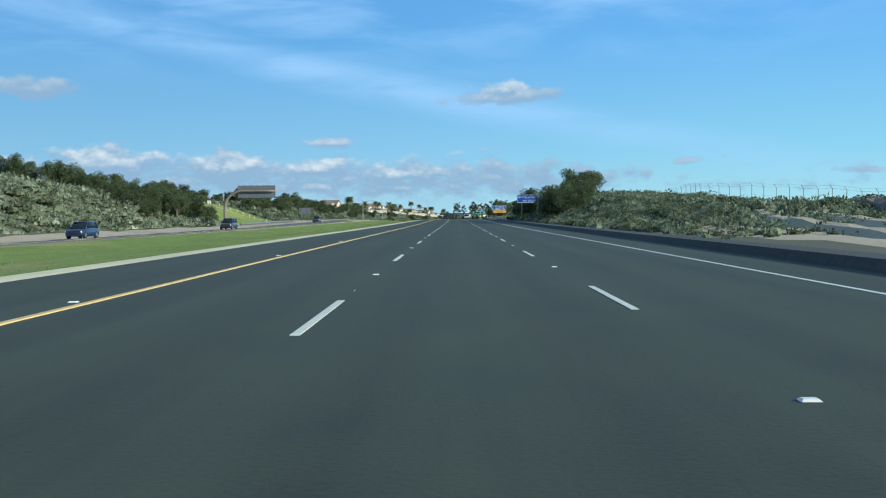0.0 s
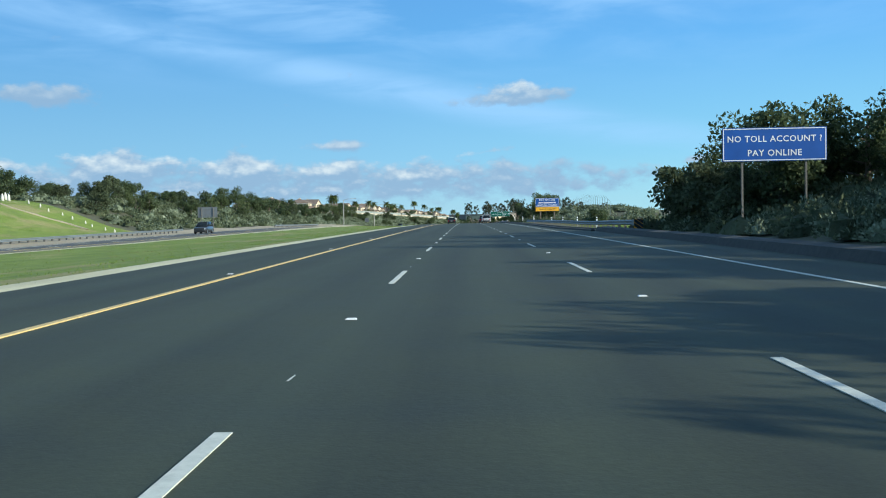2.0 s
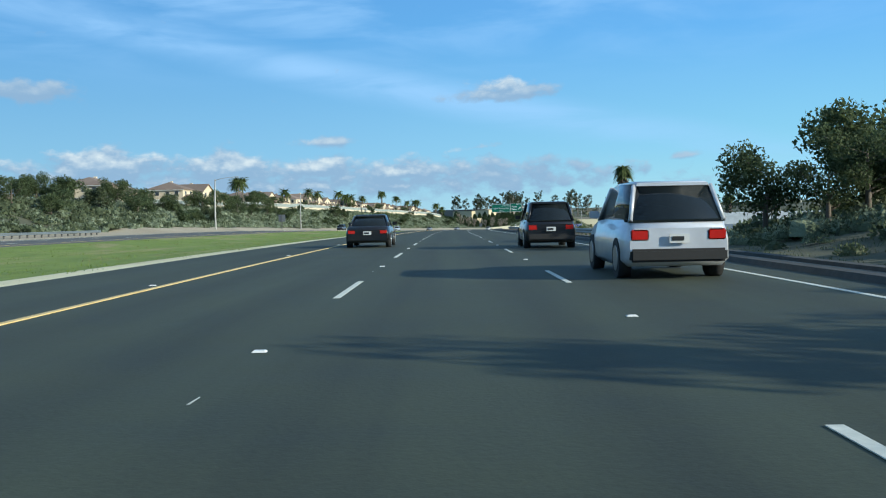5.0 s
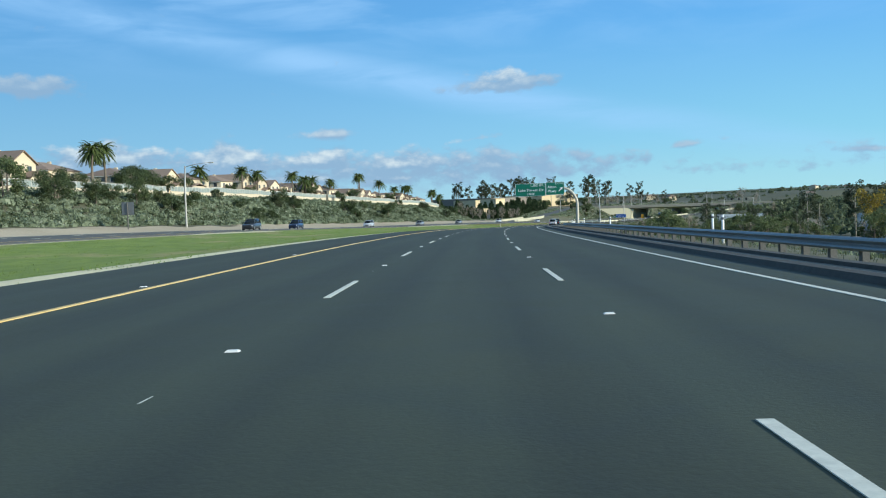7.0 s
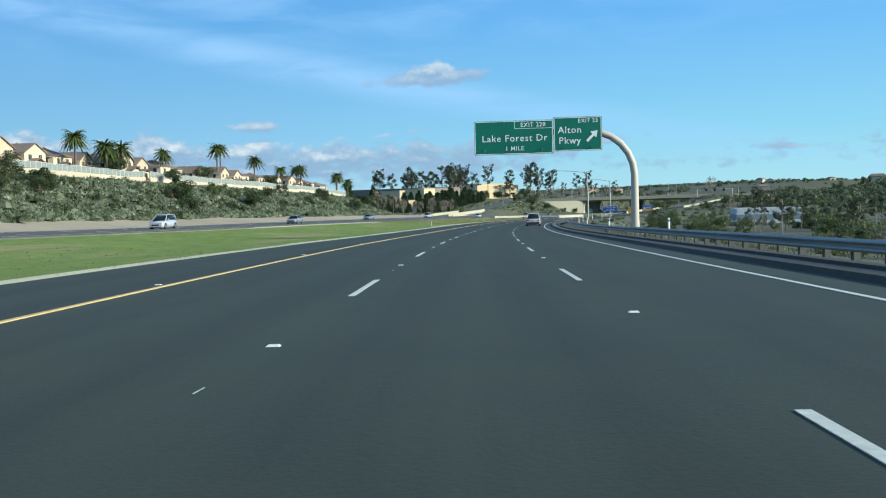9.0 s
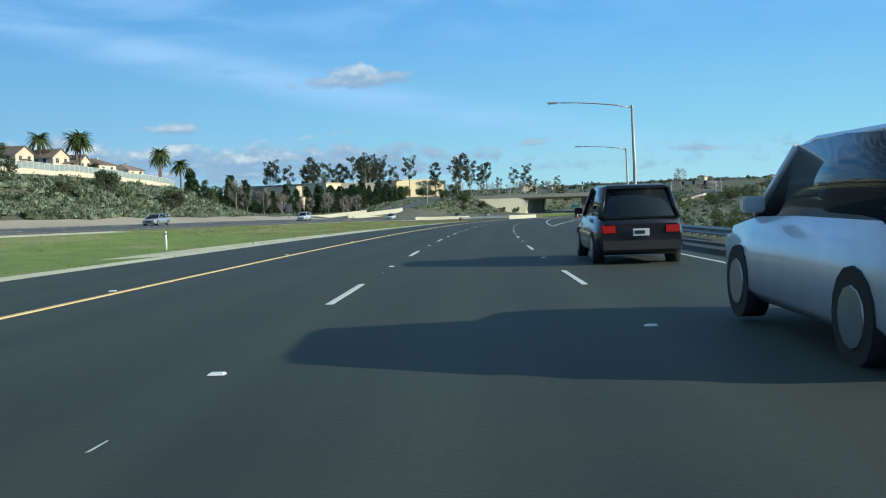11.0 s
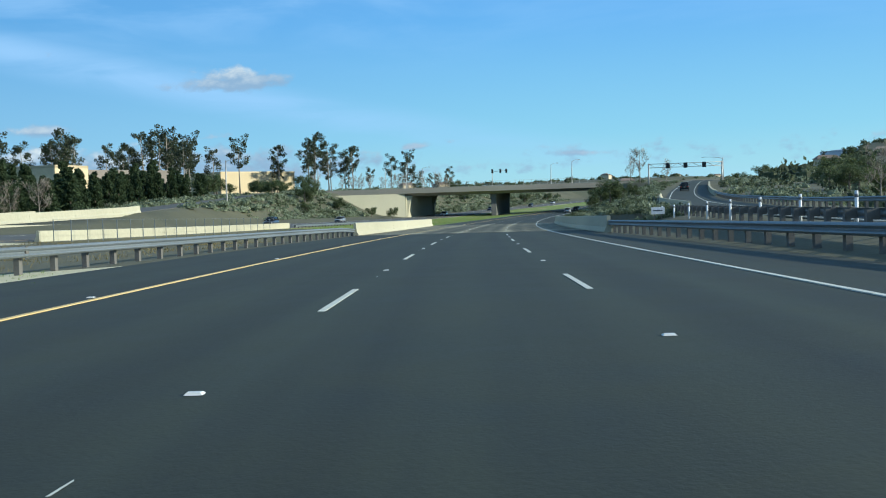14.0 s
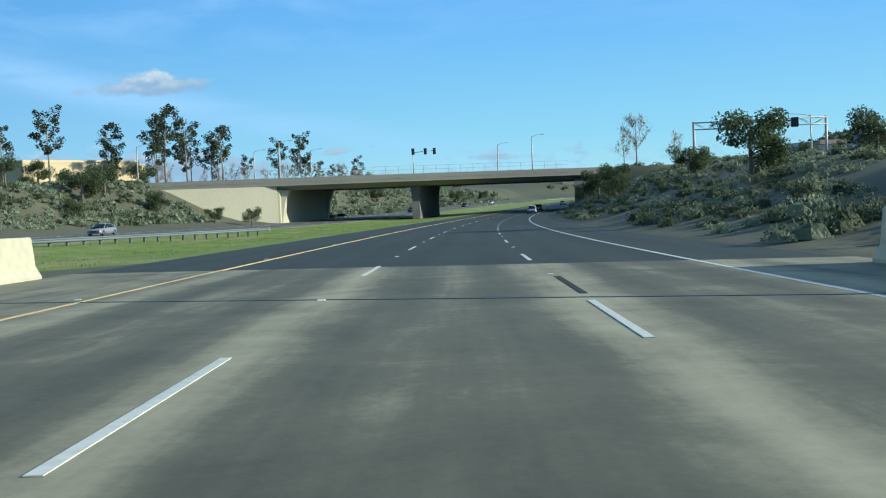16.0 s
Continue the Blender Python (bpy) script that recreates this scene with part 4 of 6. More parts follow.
def cantilever(s, u_pole, u_end, z_beam, label, base=0.0, mat=None):
    """The curved tube post and arm of an overhead sign."""
    sg = thing("overhead_sign", label, "sign", "overhead signs")
    d = -1 if u_end < u_pole else 1
    r = 3.5
    pts, rad = [(0, 0, base - .3), (0, 0, base + .4)], [.34, .33]
    pts += [(0, 0, z) for z in np.linspace(base + 1.2, z_beam - r, 4)]
    rad += [.31, .30, .29, .28]
    for a in np.linspace(15, 90, 6):
        pts.append((d * r * (1 - math.cos(radians(a))), 0, z_beam - r + r * math.sin(radians(a))))
        rad.append(.27)
    pts += [(d * q, 0, z_beam) for q in np.linspace(r + .8, abs(u_end - u_pole), 4)]
    rad += [.26, .25, .24, .23]
    part("post_and_arm", tube(pts, rad, 14), mat or PALEPOST, sg, "curved steel tube")
    part("base_plate", cube(-.55, .55, -.55, .55, base - .35, base + .06, .03), CONCRETE, sg)
    put(sg, s, u_pole)
    return sg


PALEPOST = grainy("painted_steel_tube", (0.50, 0.46, 0.38), (0.62, 0.57, 0.48), 2, 0.6, 0.1, relief=0.04)
ov = cantilever(611, 11.3, -.6, 7.75, "green overhead exit sign on a curved pale steel post")
x0 = -11.3
left_p = panel(ov, x0 - 1.0, x0 + 5.08, 6.1, 8.7, GREEN, y=-.42, edge=.05)
lettering("Lake Forest Dr", .74, LETTER, left_p, x0 + 2.1, 7.1, -.438)
lettering("1 MILE", .48, LETTER, left_p, x0 + 2.1, 6.4, -.438)
lettering("EXIT 22B", .46, LETTER, left_p, x0 + 3.55, 8.2, -.438)
tab = bmesh.new()
for a, b, c, d in ((2.1, 5.0, 8.06, 8.09), (2.1, 2.13, 8.06, 8.64)):
    box(tab, x0 + a, x0 + b, -.44, -.433, c, d)
part("tab_border", tab, LETTER, left_p)
right_p = panel(ov, x0 + 5.12, x0 + 8.8, 6.25, 8.85, GREEN, y=-.42, edge=.05)
lettering("Alton", .74, LETTER, right_p, x0 + 6.35, 7.62, -.438)
lettering("Pkwy", .74, LETTER, right_p, x0 + 6.35, 6.80, -.438)
arrow(right_p, x0 + 8.05, 7.35, 1.1, -.445)
lettering("EXIT 23", .42, LETTER, right_p, x0 + 7.75, 8.4, -.438)
for x in (-.2, 1.8, 4.2, 5.8, 8.0):
    part("bracket", cube(x0 + x - .06, x0 + x + .06, -.40, -.2, 6.55, 8.4), ALU, ov)
    part("lamp_arm", tube([(x0 + x, -.4, 6.5), (x0 + x, -1.3, 6.3)], .03, 6), ALU, ov)

ovb = cantilever(196.5, -48.4, -38.0, 6.4, "grey back of an overhead sign on a curved post", -1.1, DARKPOLE)
for i in range(6):
    a = 2.7 + i * 1.31
    part("panel", cube(a, a + 1.29, .36, .40, 5.0, 7.55, .01), ALU, ovb)
    part("stiffener", cube(a - .04, a + .06, .40, .48, 4.8, 7.65), STEEL, ovb)

ex = thing("exit_sign", "green exit sign with white arrow on a post", "sign")
panel(ex, 0, 1.8, 1.9, 3.1, GREEN)
lettering("EXIT", .46, LETTER, ex, .9, 2.58)
lettering("23", .44, LETTER, ex, .6, 2.06)
arrow(ex, 1.3, 2.24, .5)
posts(ex, (.85,), -.8, 2.6, .06, DARKPOLE)
put(ex, 822, 8.85, .42, 0, .74)
sp = thing("advisory_sign", "tall amber exit speed sign with black lettering on a post", "sign")
panel(sp, 0, 1.0, 1.3, 3.0, ORANGE, BLACK)
lettering("EXIT", .34, BLACK, sp, .5, 2.5)
lettering("30", .62, BLACK, sp, .5, 1.85)
lettering("MPH", .26, BLACK, sp, .5, 1.48)
posts(sp, (.5,), -1.5, 2.6, .06, TIMBER)
put(sp, 819, 20.7)


def back_sign(s, u, z0, z1, w, label, legs=(.3, .7)):
    sg = thing("sign_back", label, "sign", "signs seen from behind")
    part("panel", cube(0, w, -.015, .015, z0, z1, .02), ALU, sg)
    for z in (z0 + .25, z1 - .25):
        part("stiffener", cube(.05, w - .05, -.06, -.02, z - .04, z + .04), STEEL, sg)
    posts(sg, [w * q for q in legs], surface(s, u + w / 2) - .3, z1 - .1, .06, TIMBER, -.12)
    return put(sg, s, u)


back_sign(296, -49.4, 2.0, 3.9, 3.6, "grey back of a roadside sign on two posts", (.2, .8))
back_sign(546, -52.4, 3.2, 5.0, 1.8, "grey back of a small roadside sign on one post", (.5,))
back_sign(861, -56, 3.0, 4.9, 1.6, "grey back of a diamond warning sign on a post", (.5,))
pl = thing("hazard_board", "white board sign on a post behind the guardrail", "sign")
part("board", cube(0, 1.3, -.02, .02, 1.2, 1.9, .01), LETTER, pl)
bars(pl, .65, 1.5, .9, .12, BLACK, 5)
posts(pl, (.3, 1.0), -.8, 1.5, .04)
put(pl, 890, 10.6, .25, 0, .62)


def hazard(s, u, w=0.0):
    h = thing("hazard_marker", "black and yellow striped panel on the end of a guardrail", "marker", "rail end markers")
    p = part("panel", cube(-.27, .27, -.03, .03, .15, .8, .02), ORANGE, h)
    bm = bmesh.new()
    for k in (-.5, 0, .5):
        box(bm, -.55, .55, -.036, -.031, -.09, .09, m=Matrix.Translation((0, 0, .55 + k * .5)) @ Matrix.Rotation(radians(35), 4, "Y"))
    bmesh.ops.bisect_plane(bm, geom=bm.verts[:] + bm.edges[:] + bm.faces[:], plane_co=(.27, 0, 0), plane_no=(1, 0, 0), clear_outer=True)
    bmesh.ops.bisect_plane(bm, geom=bm.verts[:] + bm.edges[:] + bm.faces[:], plane_co=(-.27, 0, 0), plane_no=(-1, 0, 0), clear_outer=True)
    bmesh.ops.bisect_plane(bm, geom=bm.verts[:] + bm.edges[:] + bm.faces[:], plane_co=(0, 0, .8), plane_no=(0, 0, 1), clear_outer=True)
    bmesh.ops.bisect_plane(bm, geom=bm.verts[:] + bm.edges[:] + bm.faces[:], plane_co=(0, 0, .15), plane_no=(0, 0, -1), clear_outer=True)
    part("stripe", bm, BLACK, p)
    part("post", cube(-.06, .06, .03, .12, -.3, .8), TIMBER, h)
    return put(h, s, u, w)


hazard(838.3, 9.5), hazard(847.2, -14.1, -.1), hazard(182.3, 9.8, -.05)


# ---- lamps and posts ----
def street_lamp(h, arm, label, side=-1):
    lp = thing("street_lamp", label, "street lamp", "street lamps")
    part("pole", tube([(0, 0, -.4), (0, 0, .5), (side * -.02, 0, h * .5), (side * .12, 0, h)], [.20, .18, .15, .11], 10), POLE, lp)
    pts = [(side * .1, 0, h - .15)] + [(side * arm * q, 0, h - .05 + .55 * math.sin(q * math.pi * .5)) for q in (.25, .5, .75, 1)]
    part("arm", tube(pts, [.06, .055, .05, .045, .04], 8), POLE, lp)
    part("luminaire", cube(min(side * (arm - .1), side * (arm + .75)), max(side * (arm - .1), side * (arm + .75)), -.16, .16, h + .40, h + .58, .05), POLE, lp)
    part("collar", tube([(side * .12, 0, h - .3), (side * .12, 0, h + .1)], .11, 10), POLE, lp)
    part("foot", cube(-.25, .25, -.25, .25, -.5, .08, .02), CONCRETE, lp)
    return lp


lampR = street_lamp(10.2, 6.5, "tall steel street lamp with a long arm over the ramp", -1)
put(lampR, 737.3, 12.2, -.2)
copy_thing(lampR, spot(790.7, 16.5, -.3))
copy_thing(lampR, spot(1108, 50.6, 6.5, 0, .8))
lampL = street_lamp(10.3, 4.3, "tall steel street lamp with a curved arm beside the oncoming lanes", 1)
put(lampL, 491.3, -50.5, .8)
for s, u, w in ((570.3, -53.2, 1.2), (1035, -66, 4.8)):
    copy_thing(lampL, spot(s, u, w))


def delineator(label="slim white plastic delineator post"):
    d = thing("delineator_post", label, "post", "delineator posts")
    part("post", tube([(0, 0, -.2), (0, 0, 1.15)], [.06, .055], 8), LETTER, d)
    part("band", tube([(0, 0, .95), (0, 0, 1.05)], .063, 8), ALU, d)
    return d


dl = put(delineator(), 466, 11.6, -.2)
for s in np.arange(206, 262, 14):
    copy_thing(dl, spot(s, 10.6, -.3))
for s in list(np.arange(366, 460, 31)) + list(np.arange(497, 800, 31)):
    copy_thing(dl, spot(s, main_rail(s) + 1.5, surface(s, main_rail(s) + 1.5)))
for s in (272, 300):
    copy_thing(dl, spot(s, 10.0, 0))
for s, u in ((700, -15),):
    copy_thing(dl, spot(s, u, surface(s, u), 0, .8))
for s in np.arange(850, 900, 5.5):
    copy_thing(dl, spot(s, 11.4 + (s - 850) * .03, surface(s, 11.4)))


def fence(s0, s1, u, h, spacing, label, rails=(1.0,), mesh_mat=None, post=.028):
    c = u if callable(u) else const(u)
    f = thing("fence", label, "fence", "fences")
    f.scale = (K, K, K)
    pm = bpy.data.meshes.new("post")
    b = cube(-post, post, -post, post, -.3, h)
    if h > 2:      # the top leans out with barbed wire
        box(b, -post * .7, post * .7, -post * .7, post * .7, 0, .5, m=Matrix.Translation((0, 0, h - .03)) @ Matrix.Rotation(radians(-35), 4, "Y"))
    b.to_mesh(pm), b.free()
    pm.materials.append(STEEL)
    for s in np.arange(s0, s1 + .1, spacing):
        road_piece("post", pm, s, c(s), surface(s, c(s)), f)
    for q in rails:
        part("rail", sweep("rail", s0, s1, lambda s: [(c(s) + a, surface(s, c(s)) + h * q + b) for a, b in ((-.008, -.008), (-.008, .008), (.008, .008), (.008, -.008))], STEEL, spacing), STEEL, f)
    return f


fence(78, 190, fixed(((78, 46), (110, 42), (140, 36), (190, 36))), 2.3, 3.0, "tall chain-link security fence along the hilltop", (.02, .5, 1.0, 1.15))
fence(286, 350, 24, 2.3, 3.0, "tall chain-link security fence behind the trees", (.02, .5, 1.0))
fence(905, 970, -34.2, 1.8, 3.0, "chain-link fence above the creek", (.02, .5, 1.0))

# ---- overpass ----
pa, pb = Vector(along(1154, -53.5)), Vector(along(1184, 18))
dirv = (pb - pa).normalized()
dirv.z = 0
dirv.normalize()
perp = Vector((-dirv.y, dirv.x, 0))            # away from the camera's side
top_z = float(along(1158, 0)[2]) + 10.1
over = thing("overpass", "grey concrete overpass with parapets, pier and abutments", "bridge")
over.matrix_basis = Matrix.Scale(K, 4) @ Matrix.Translation((pa.x, pa.y, top_z)) @ Matrix.Rotation(math.atan2(dirv.y, dirv.x), 4, "Z")
# own axes: x along the overpass to the right, y away, z up from the parapet's top
SPAN0, SPAN1, WIDTH = -75, 130, 40
def skew(bm):
    """The supports stand along the motorway, aslant to the overpass."""
    for v in bm.verts:
        v.co.x += .42 * v.co.y
    return bm


bmd = bmesh.new()
prof = ((0, -.9), (0, -1.75), (1.6, -1.95), (3.0, -2.75), (WIDTH - 3.0, -2.75), (WIDTH - 1.6, -1.95), (WIDTH, -1.75), (WIDTH, -.9))
ends = [[bmd.verts.new((x, y, z)) for y, z in prof] for x in (SPAN0, -1.2, 68, SPAN1)]
for a, b in zip(ends, ends[1:]):
    for k in range(len(prof)):
        bmd.faces.new((a[k], a[(k + 1) % 8], b[(k + 1) % 8], b[k]))
bmd.faces.new(ends[0][::-1]), bmd.faces.new(ends[-1])
part("deck", bmd, BRIDGE, over)
for y0, y1 in ((-.06, .30), (WIDTH - .3, WIDTH + .06)):
    part("parapet", cube(SPAN0, SPAN1, y0, y1, -1.0, 0, .03), BRIDGE, over)
for x0a, x1a in ((-2.4, -.0), ):
    part("abutment", skew(cube(x0a, x1a, 1.2, WIDTH - 1.2, -15, -2.6, .05)), CONCRETE, over)
# the right abutment's dark tone stands for the shade below the deck
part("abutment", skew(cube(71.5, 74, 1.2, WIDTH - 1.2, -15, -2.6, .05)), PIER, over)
wing = bmesh.new()
vs = [wing.verts.new(c) for c in ((0, .9, -1.8), (0, .9, -13), (-25, -6.0, -5), (-25, -6.0, -1.8), (0, 1.4, -1.8), (0, 1.4, -13), (-25, -5.5, -5), (-25, -5.5, -1.8))]
for q in ((0, 1, 2, 3), (7, 6, 5, 4), (0, 4, 5, 1), (1, 5, 6, 2), (2, 6, 7, 3), (3, 7, 4, 0)):
    wing.faces.new([vs[i] for i in q])
part("wing_wall", wing, CONCRETE, over)
for sx, y in ((0, WIDTH - 3.5), (0, 2.0)):
    flare = bmesh.new()
    pts = [(sx, -12), (sx, -2.7), (sx + 1.9, -2.7), (sx + .9, -5.5), (sx + .35, -9)]
    a = [flare.verts.new((x, y, z)) for x, z in pts]
    b = [flare.verts.new((x, y + 1.5, z)) for x, z in pts]
    flare.faces.new(a[::-1]), flare.faces.new(b)
    for k in range(5):
        flare.faces.new((a[k], a[(k + 1) % 5], b[(k + 1) % 5], b[k]))
    part("flared_corner", skew(flare), CONCRETE, over)
# pier: its shade is in the dark concrete colour
pier = bmesh.new()
pp = [(-.9, -15), (-.9, -5.2), (-1.3, -2.7), (1.3, -2.7), (.9, -5.2), (.9, -15)]
m_sk = Matrix.Translation((31.0, 0, 0))
a = [pier.verts.new(m_sk @ Vector((x, 4, z))) for x, z in pp]
b = [pier.verts.new(m_sk @ Vector((x, 32, z))) for x, z in pp]
pier.faces.new(a[::-1]), pier.faces.new(b)
for k in range(6):
    pier.faces.new((a[k], a[(k + 1) % 6], b[(k + 1) % 6], b[k]))
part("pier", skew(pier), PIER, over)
fp = bpy.data.meshes.new("fence_post")
_b = cube(-.035, .035, -.035, .035, 0, 1.9)
_b.to_mesh(fp), _b.free()
fp.materials.append(POLE)
for x in np.arange(-8, 70, 3.0):
    ob = new("fence_post", fp)
    ob.parent, ob.location = over, (x, .12, 0)
for z in (.1, .95, 1.85):
    part("fence_rail", cube(-8, 70, .09, .15, z - .025, z + .025), POLE, over)


def on_deck(ob, x, y, z=-.9, turn=0.0, size=1.0):
    ob.matrix_basis = over.matrix_basis @ Matrix.Translation((x, y, z)) @ Matrix.Rotation(radians(turn), 4, "Z") @ Matrix.Scale(size, 4)
    return ob


def signal():
    sgn = thing("traffic_signal", "traffic signals on a post with a mast arm on the overpass", "traffic light", "traffic signals")
    part("post", tube([(0, 0, 0), (0, 0, 6.4)], [.14, .10], 8), POLE, sgn)
    part("mast_arm", tube([(0, 0, 5.9), (3.0, 0, 6.3), (5.6, 0, 6.3)], [.08, .07, .06], 8), POLE, sgn)
    for x in (0, 3.0, 5.2):
        h = part("signal_head", cube(x - .22, x + .22, -.25, -.05, 5.6, 6.8, .04), BLACK, sgn)
        part("back_plate", cube(x - .36, x + .36, -.06, -.03, 5.45, 6.95, .02), BLACK, h)
    return sgn


on_deck(signal(), 32.5, 4)
lampO = street_lamp(9.0, 2.4, "street lamp on the overpass", 1)
on_deck(lampO, 1, 3)
for x, y in ((-3, 36), (-30, 4), (62, 3), (63, 34), (12, 38)):
    lc = copy_thing(lampO, Matrix.Identity(4))
    on_deck(lc, x, y)


def gantry():
    g = thing("toll_gantry", "grey steel truss gantry with toll cameras over the ramp", "gantry")
    wide = 19.0
    for x in (0, wide):
        part("column", tube([(x, 0, -.5), (x, 0, 6.4)], .20, 10), POLE, g)
    for z in (5.2, 6.2):
        for y in (-.45, .45):
            part("chord", tube([(0, y, z), (wide, y, z)], .07, 6), POLE, g)
    for i in range(10):
        xa, xb = i * wide / 10, (i + 1) * wide / 10
        za, zb = (5.2, 6.2) if i % 2 else (6.2, 5.2)
        for y in (-.45, .45):
            part("brace", tube([(xa, y, za), (xb, y, zb)], .035, 5), POLE, g)
    for x in (5.0, 9.6, 14.4):
        part("camera_box", cube(x - .5, x + .5, -.9, -.3, 4.9, 6.3, .06), BLACK, g)
    return g


put(gantry(), 1093, 29.8, 6.9)


# ---- buildings ----
def window(parent, x, z, w, h, y, face=-1):
    wn = part("window", cube(x - w / 2 - .06, x + w / 2 + .06, y - .05, y + .02, z - .06, z + h + .06), TRIM, parent)
    part("pane", cube(x - w / 2, x + w / 2, y - .065, y - .052, z, z + h), WINDOW, wn)
    part("glazing_bar", cube(x - .02, x + .02, y - .075, y - .066, z, z + h), TRIM, wn)
    return wn


def gable_roof(w, d, z, rise, over_=.5, hip=0.0):
    bm = bmesh.new()
    a, b = w / 2 + over_, d / 2 + over_
    lo = [bm.verts.new(c) for c in ((-a, -b, z), (a, -b, z), (a, b, z), (-a, b, z))]
    lo2 = [bm.verts.new((v.co.x, v.co.y, z - .18)) for v in lo]
    r0, r1 = bm.verts.new((-a + hip, 0, z + rise)), bm.verts.new((a - hip, 0, z + rise))
    bm.faces.new((lo[0], lo[1], r1, r0)), bm.faces.new((lo[2], lo[3], r0, r1)), bm.faces.new((lo[1], lo[2], r1)), bm.faces.new((lo[3], lo[0], r0))
    for k in range(4):
        bm.faces.new((lo2[k], lo2[(k + 1) % 4], lo[(k + 1) % 4], lo[k]))
    bm.faces.new(lo2[::-1])
    return bm


def ridge_roof(w, d, z, rise, thick=.2, over_=.45):
    """Two pitched slabs whose ridge runs along y."""
    bm = bmesh.new()
    a, b = w / 2 + over_, d / 2 + over_
    drop = rise * over_ / (w / 2)
    rows = []
    for y in (-b, b):
        rows.append([bm.verts.new(c) for c in ((-a, y, z - drop), (0, y, z + rise), (a, y, z - drop), (a, y, z - drop - thick), (0, y, z + rise - thick), (-a, y, z - drop - thick))])
    p, q = rows
    for k in range(6):
        bm.faces.new((p[k], p[(k + 1) % 6], q[(k + 1) % 6], q[k]))
    bm.faces.new((p[0], p[5], p[4], p[1])), bm.faces.new((p[1], p[4], p[3], p[2]))
    bm.faces.new((q[1], q[4], q[5], q[0])), bm.faces.new((q[2], q[3], q[4], q[1]))
    return bm


def house(w, d, kind, label):
    """Two storeys, narrow; its gable and yard look to -y."""
    h = thing("house", label, "house", "row of houses")
    z, rise = 5.5, 2.3
    body = bmesh.new()
    prof = ((-w / 2, -2.5), (w / 2, -2.5), (w / 2, z), (0, z + rise - .21), (-w / 2, z)) if kind != "hip" else ((-w / 2, -2.5), (w / 2, -2.5), (w / 2, z), (0, z), (-w / 2, z))
    fr, bk = ([body.verts.new((x, y, q)) for x, q in prof] for y in (-d / 2, d / 2))
    body.faces.new(fr), body.faces.new(bk[::-1])
    for k in range(5):
        body.faces.new((fr[(k + 1) % 5], fr[k], bk[k], bk[(k + 1) % 5]))
    part("wall", body, STUCCO, h)
    part("roof", gable_roof(w, d, z, rise, .45, w * .42) if kind == "hip" else ridge_roof(w, d, z, rise), TILE, h)
    wx0, wx1 = (-w / 2 + .4, w * .1) if kind != "tall" else (-w * .1, w / 2 - .4)
    part("bay", cube(wx0, wx1, -d / 2 - 2.0, -d / 2 + .1, -2.5, 2.9, .03), STUCCO, h)
    br = ridge_roof(wx1 - wx0, 2.2, 2.9, 1.0)
    bmesh.ops.translate(br, vec=((wx0 + wx1) / 2, -d / 2 - 1.0, 0), verts=br.verts)
    part("bay_roof", br, TILE, h)
    for x in (-w * .24, w * .24):
        window(h, x, 3.5, 1.3, 1.3, -d / 2)
    window(h, (wx0 + wx1) / 2, .7, 1.8, 1.5, -d / 2 - 2.0)
    window(h, w * .33 if kind != "tall" else -w * .33, .6, 1.4, 1.9, -d / 2)
    for y, z0, z1 in ((-4.2, 3.4, 4.9), (-1.4, 3.5, 4.8), (1.8, 3.5, 4.8), (-3.6, .6, 2.2), (1.2, .7, 2.1)):
        side = part("side_window", cube(-w / 2 - .05, -w / 2 + .02, y, y + 1.3, z0, z1), TRIM, h)
        part("pane", cube(-w / 2 - .065, -w / 2 - .052, y + .09, y + 1.21, z0 + .09, z1 - .09), WINDOW, side)
    part("eave_board", cube(-w / 2 - .50, -w / 2 - .44, -d / 2 - .4, d / 2 + .4, z - (.4 if kind == "hip" else .62), z - (.18 if kind == "hip" else .40)), TRIM, h)
    part("chimney", cube(w * .28, w * .28 + .8, .3, 1.1, z - .2, z + 2.7, .03), STUCCO, h)
    return h


KINDS = [house(8.6, 12, "gable", "two-storey cream house with a brown tiled gable roof"), house(10.4, 11, "hip", "two-storey cream house with a brown hipped roof"),
         house(8.0, 12.5, "tall", "narrow cream stucco house with a steep gable"), house(15.5, 12, "hip", "wide two-storey pale house with a low hipped roof")]
started = set()
HOUSES = [(508, 3, .92), (531, 3, .95), (553, 1, 1.0), (568, 2, 1.0), (582, 3, 1.0), (607, 3, 1.0), (622, 2, .95), (639, 3, .95), (656, 1, .95), (669, 0, .95), (679, 2, .95), (688, 0, .92)]
HOUSES += [(698 + 9.6 * i, (1, 0, 2, 0, 1)[i % 5], .92 - .012 * i) for i in range(16)]
for i, (s, k, size) in enumerate(HOUSES):
    size *= .88
    s, u = s + rng.uniform(-.8, .8), -85 - 1.5 * (i % 4 == 1) + rng.uniform(-1, 1)
    m = spot(s, u, surface(s, u) + .3, 90 + rng.uniform(-7, 7), size)
    if k in started:
        copy_thing(KINDS[k], m)
    else:
        KINDS[k].matrix_basis = m @ Matrix.Scale(K, 4)
        started.add(k)
for i in range(10):
    s, u = 540 + i * 29 + rng.uniform(-3, 3), -108 + rng.uniform(-4, 4)
    copy_thing(KINDS[i % 3], spot(s, u, surface(s, u) - 1.4, 90 + rng.uniform(-20, 20)))


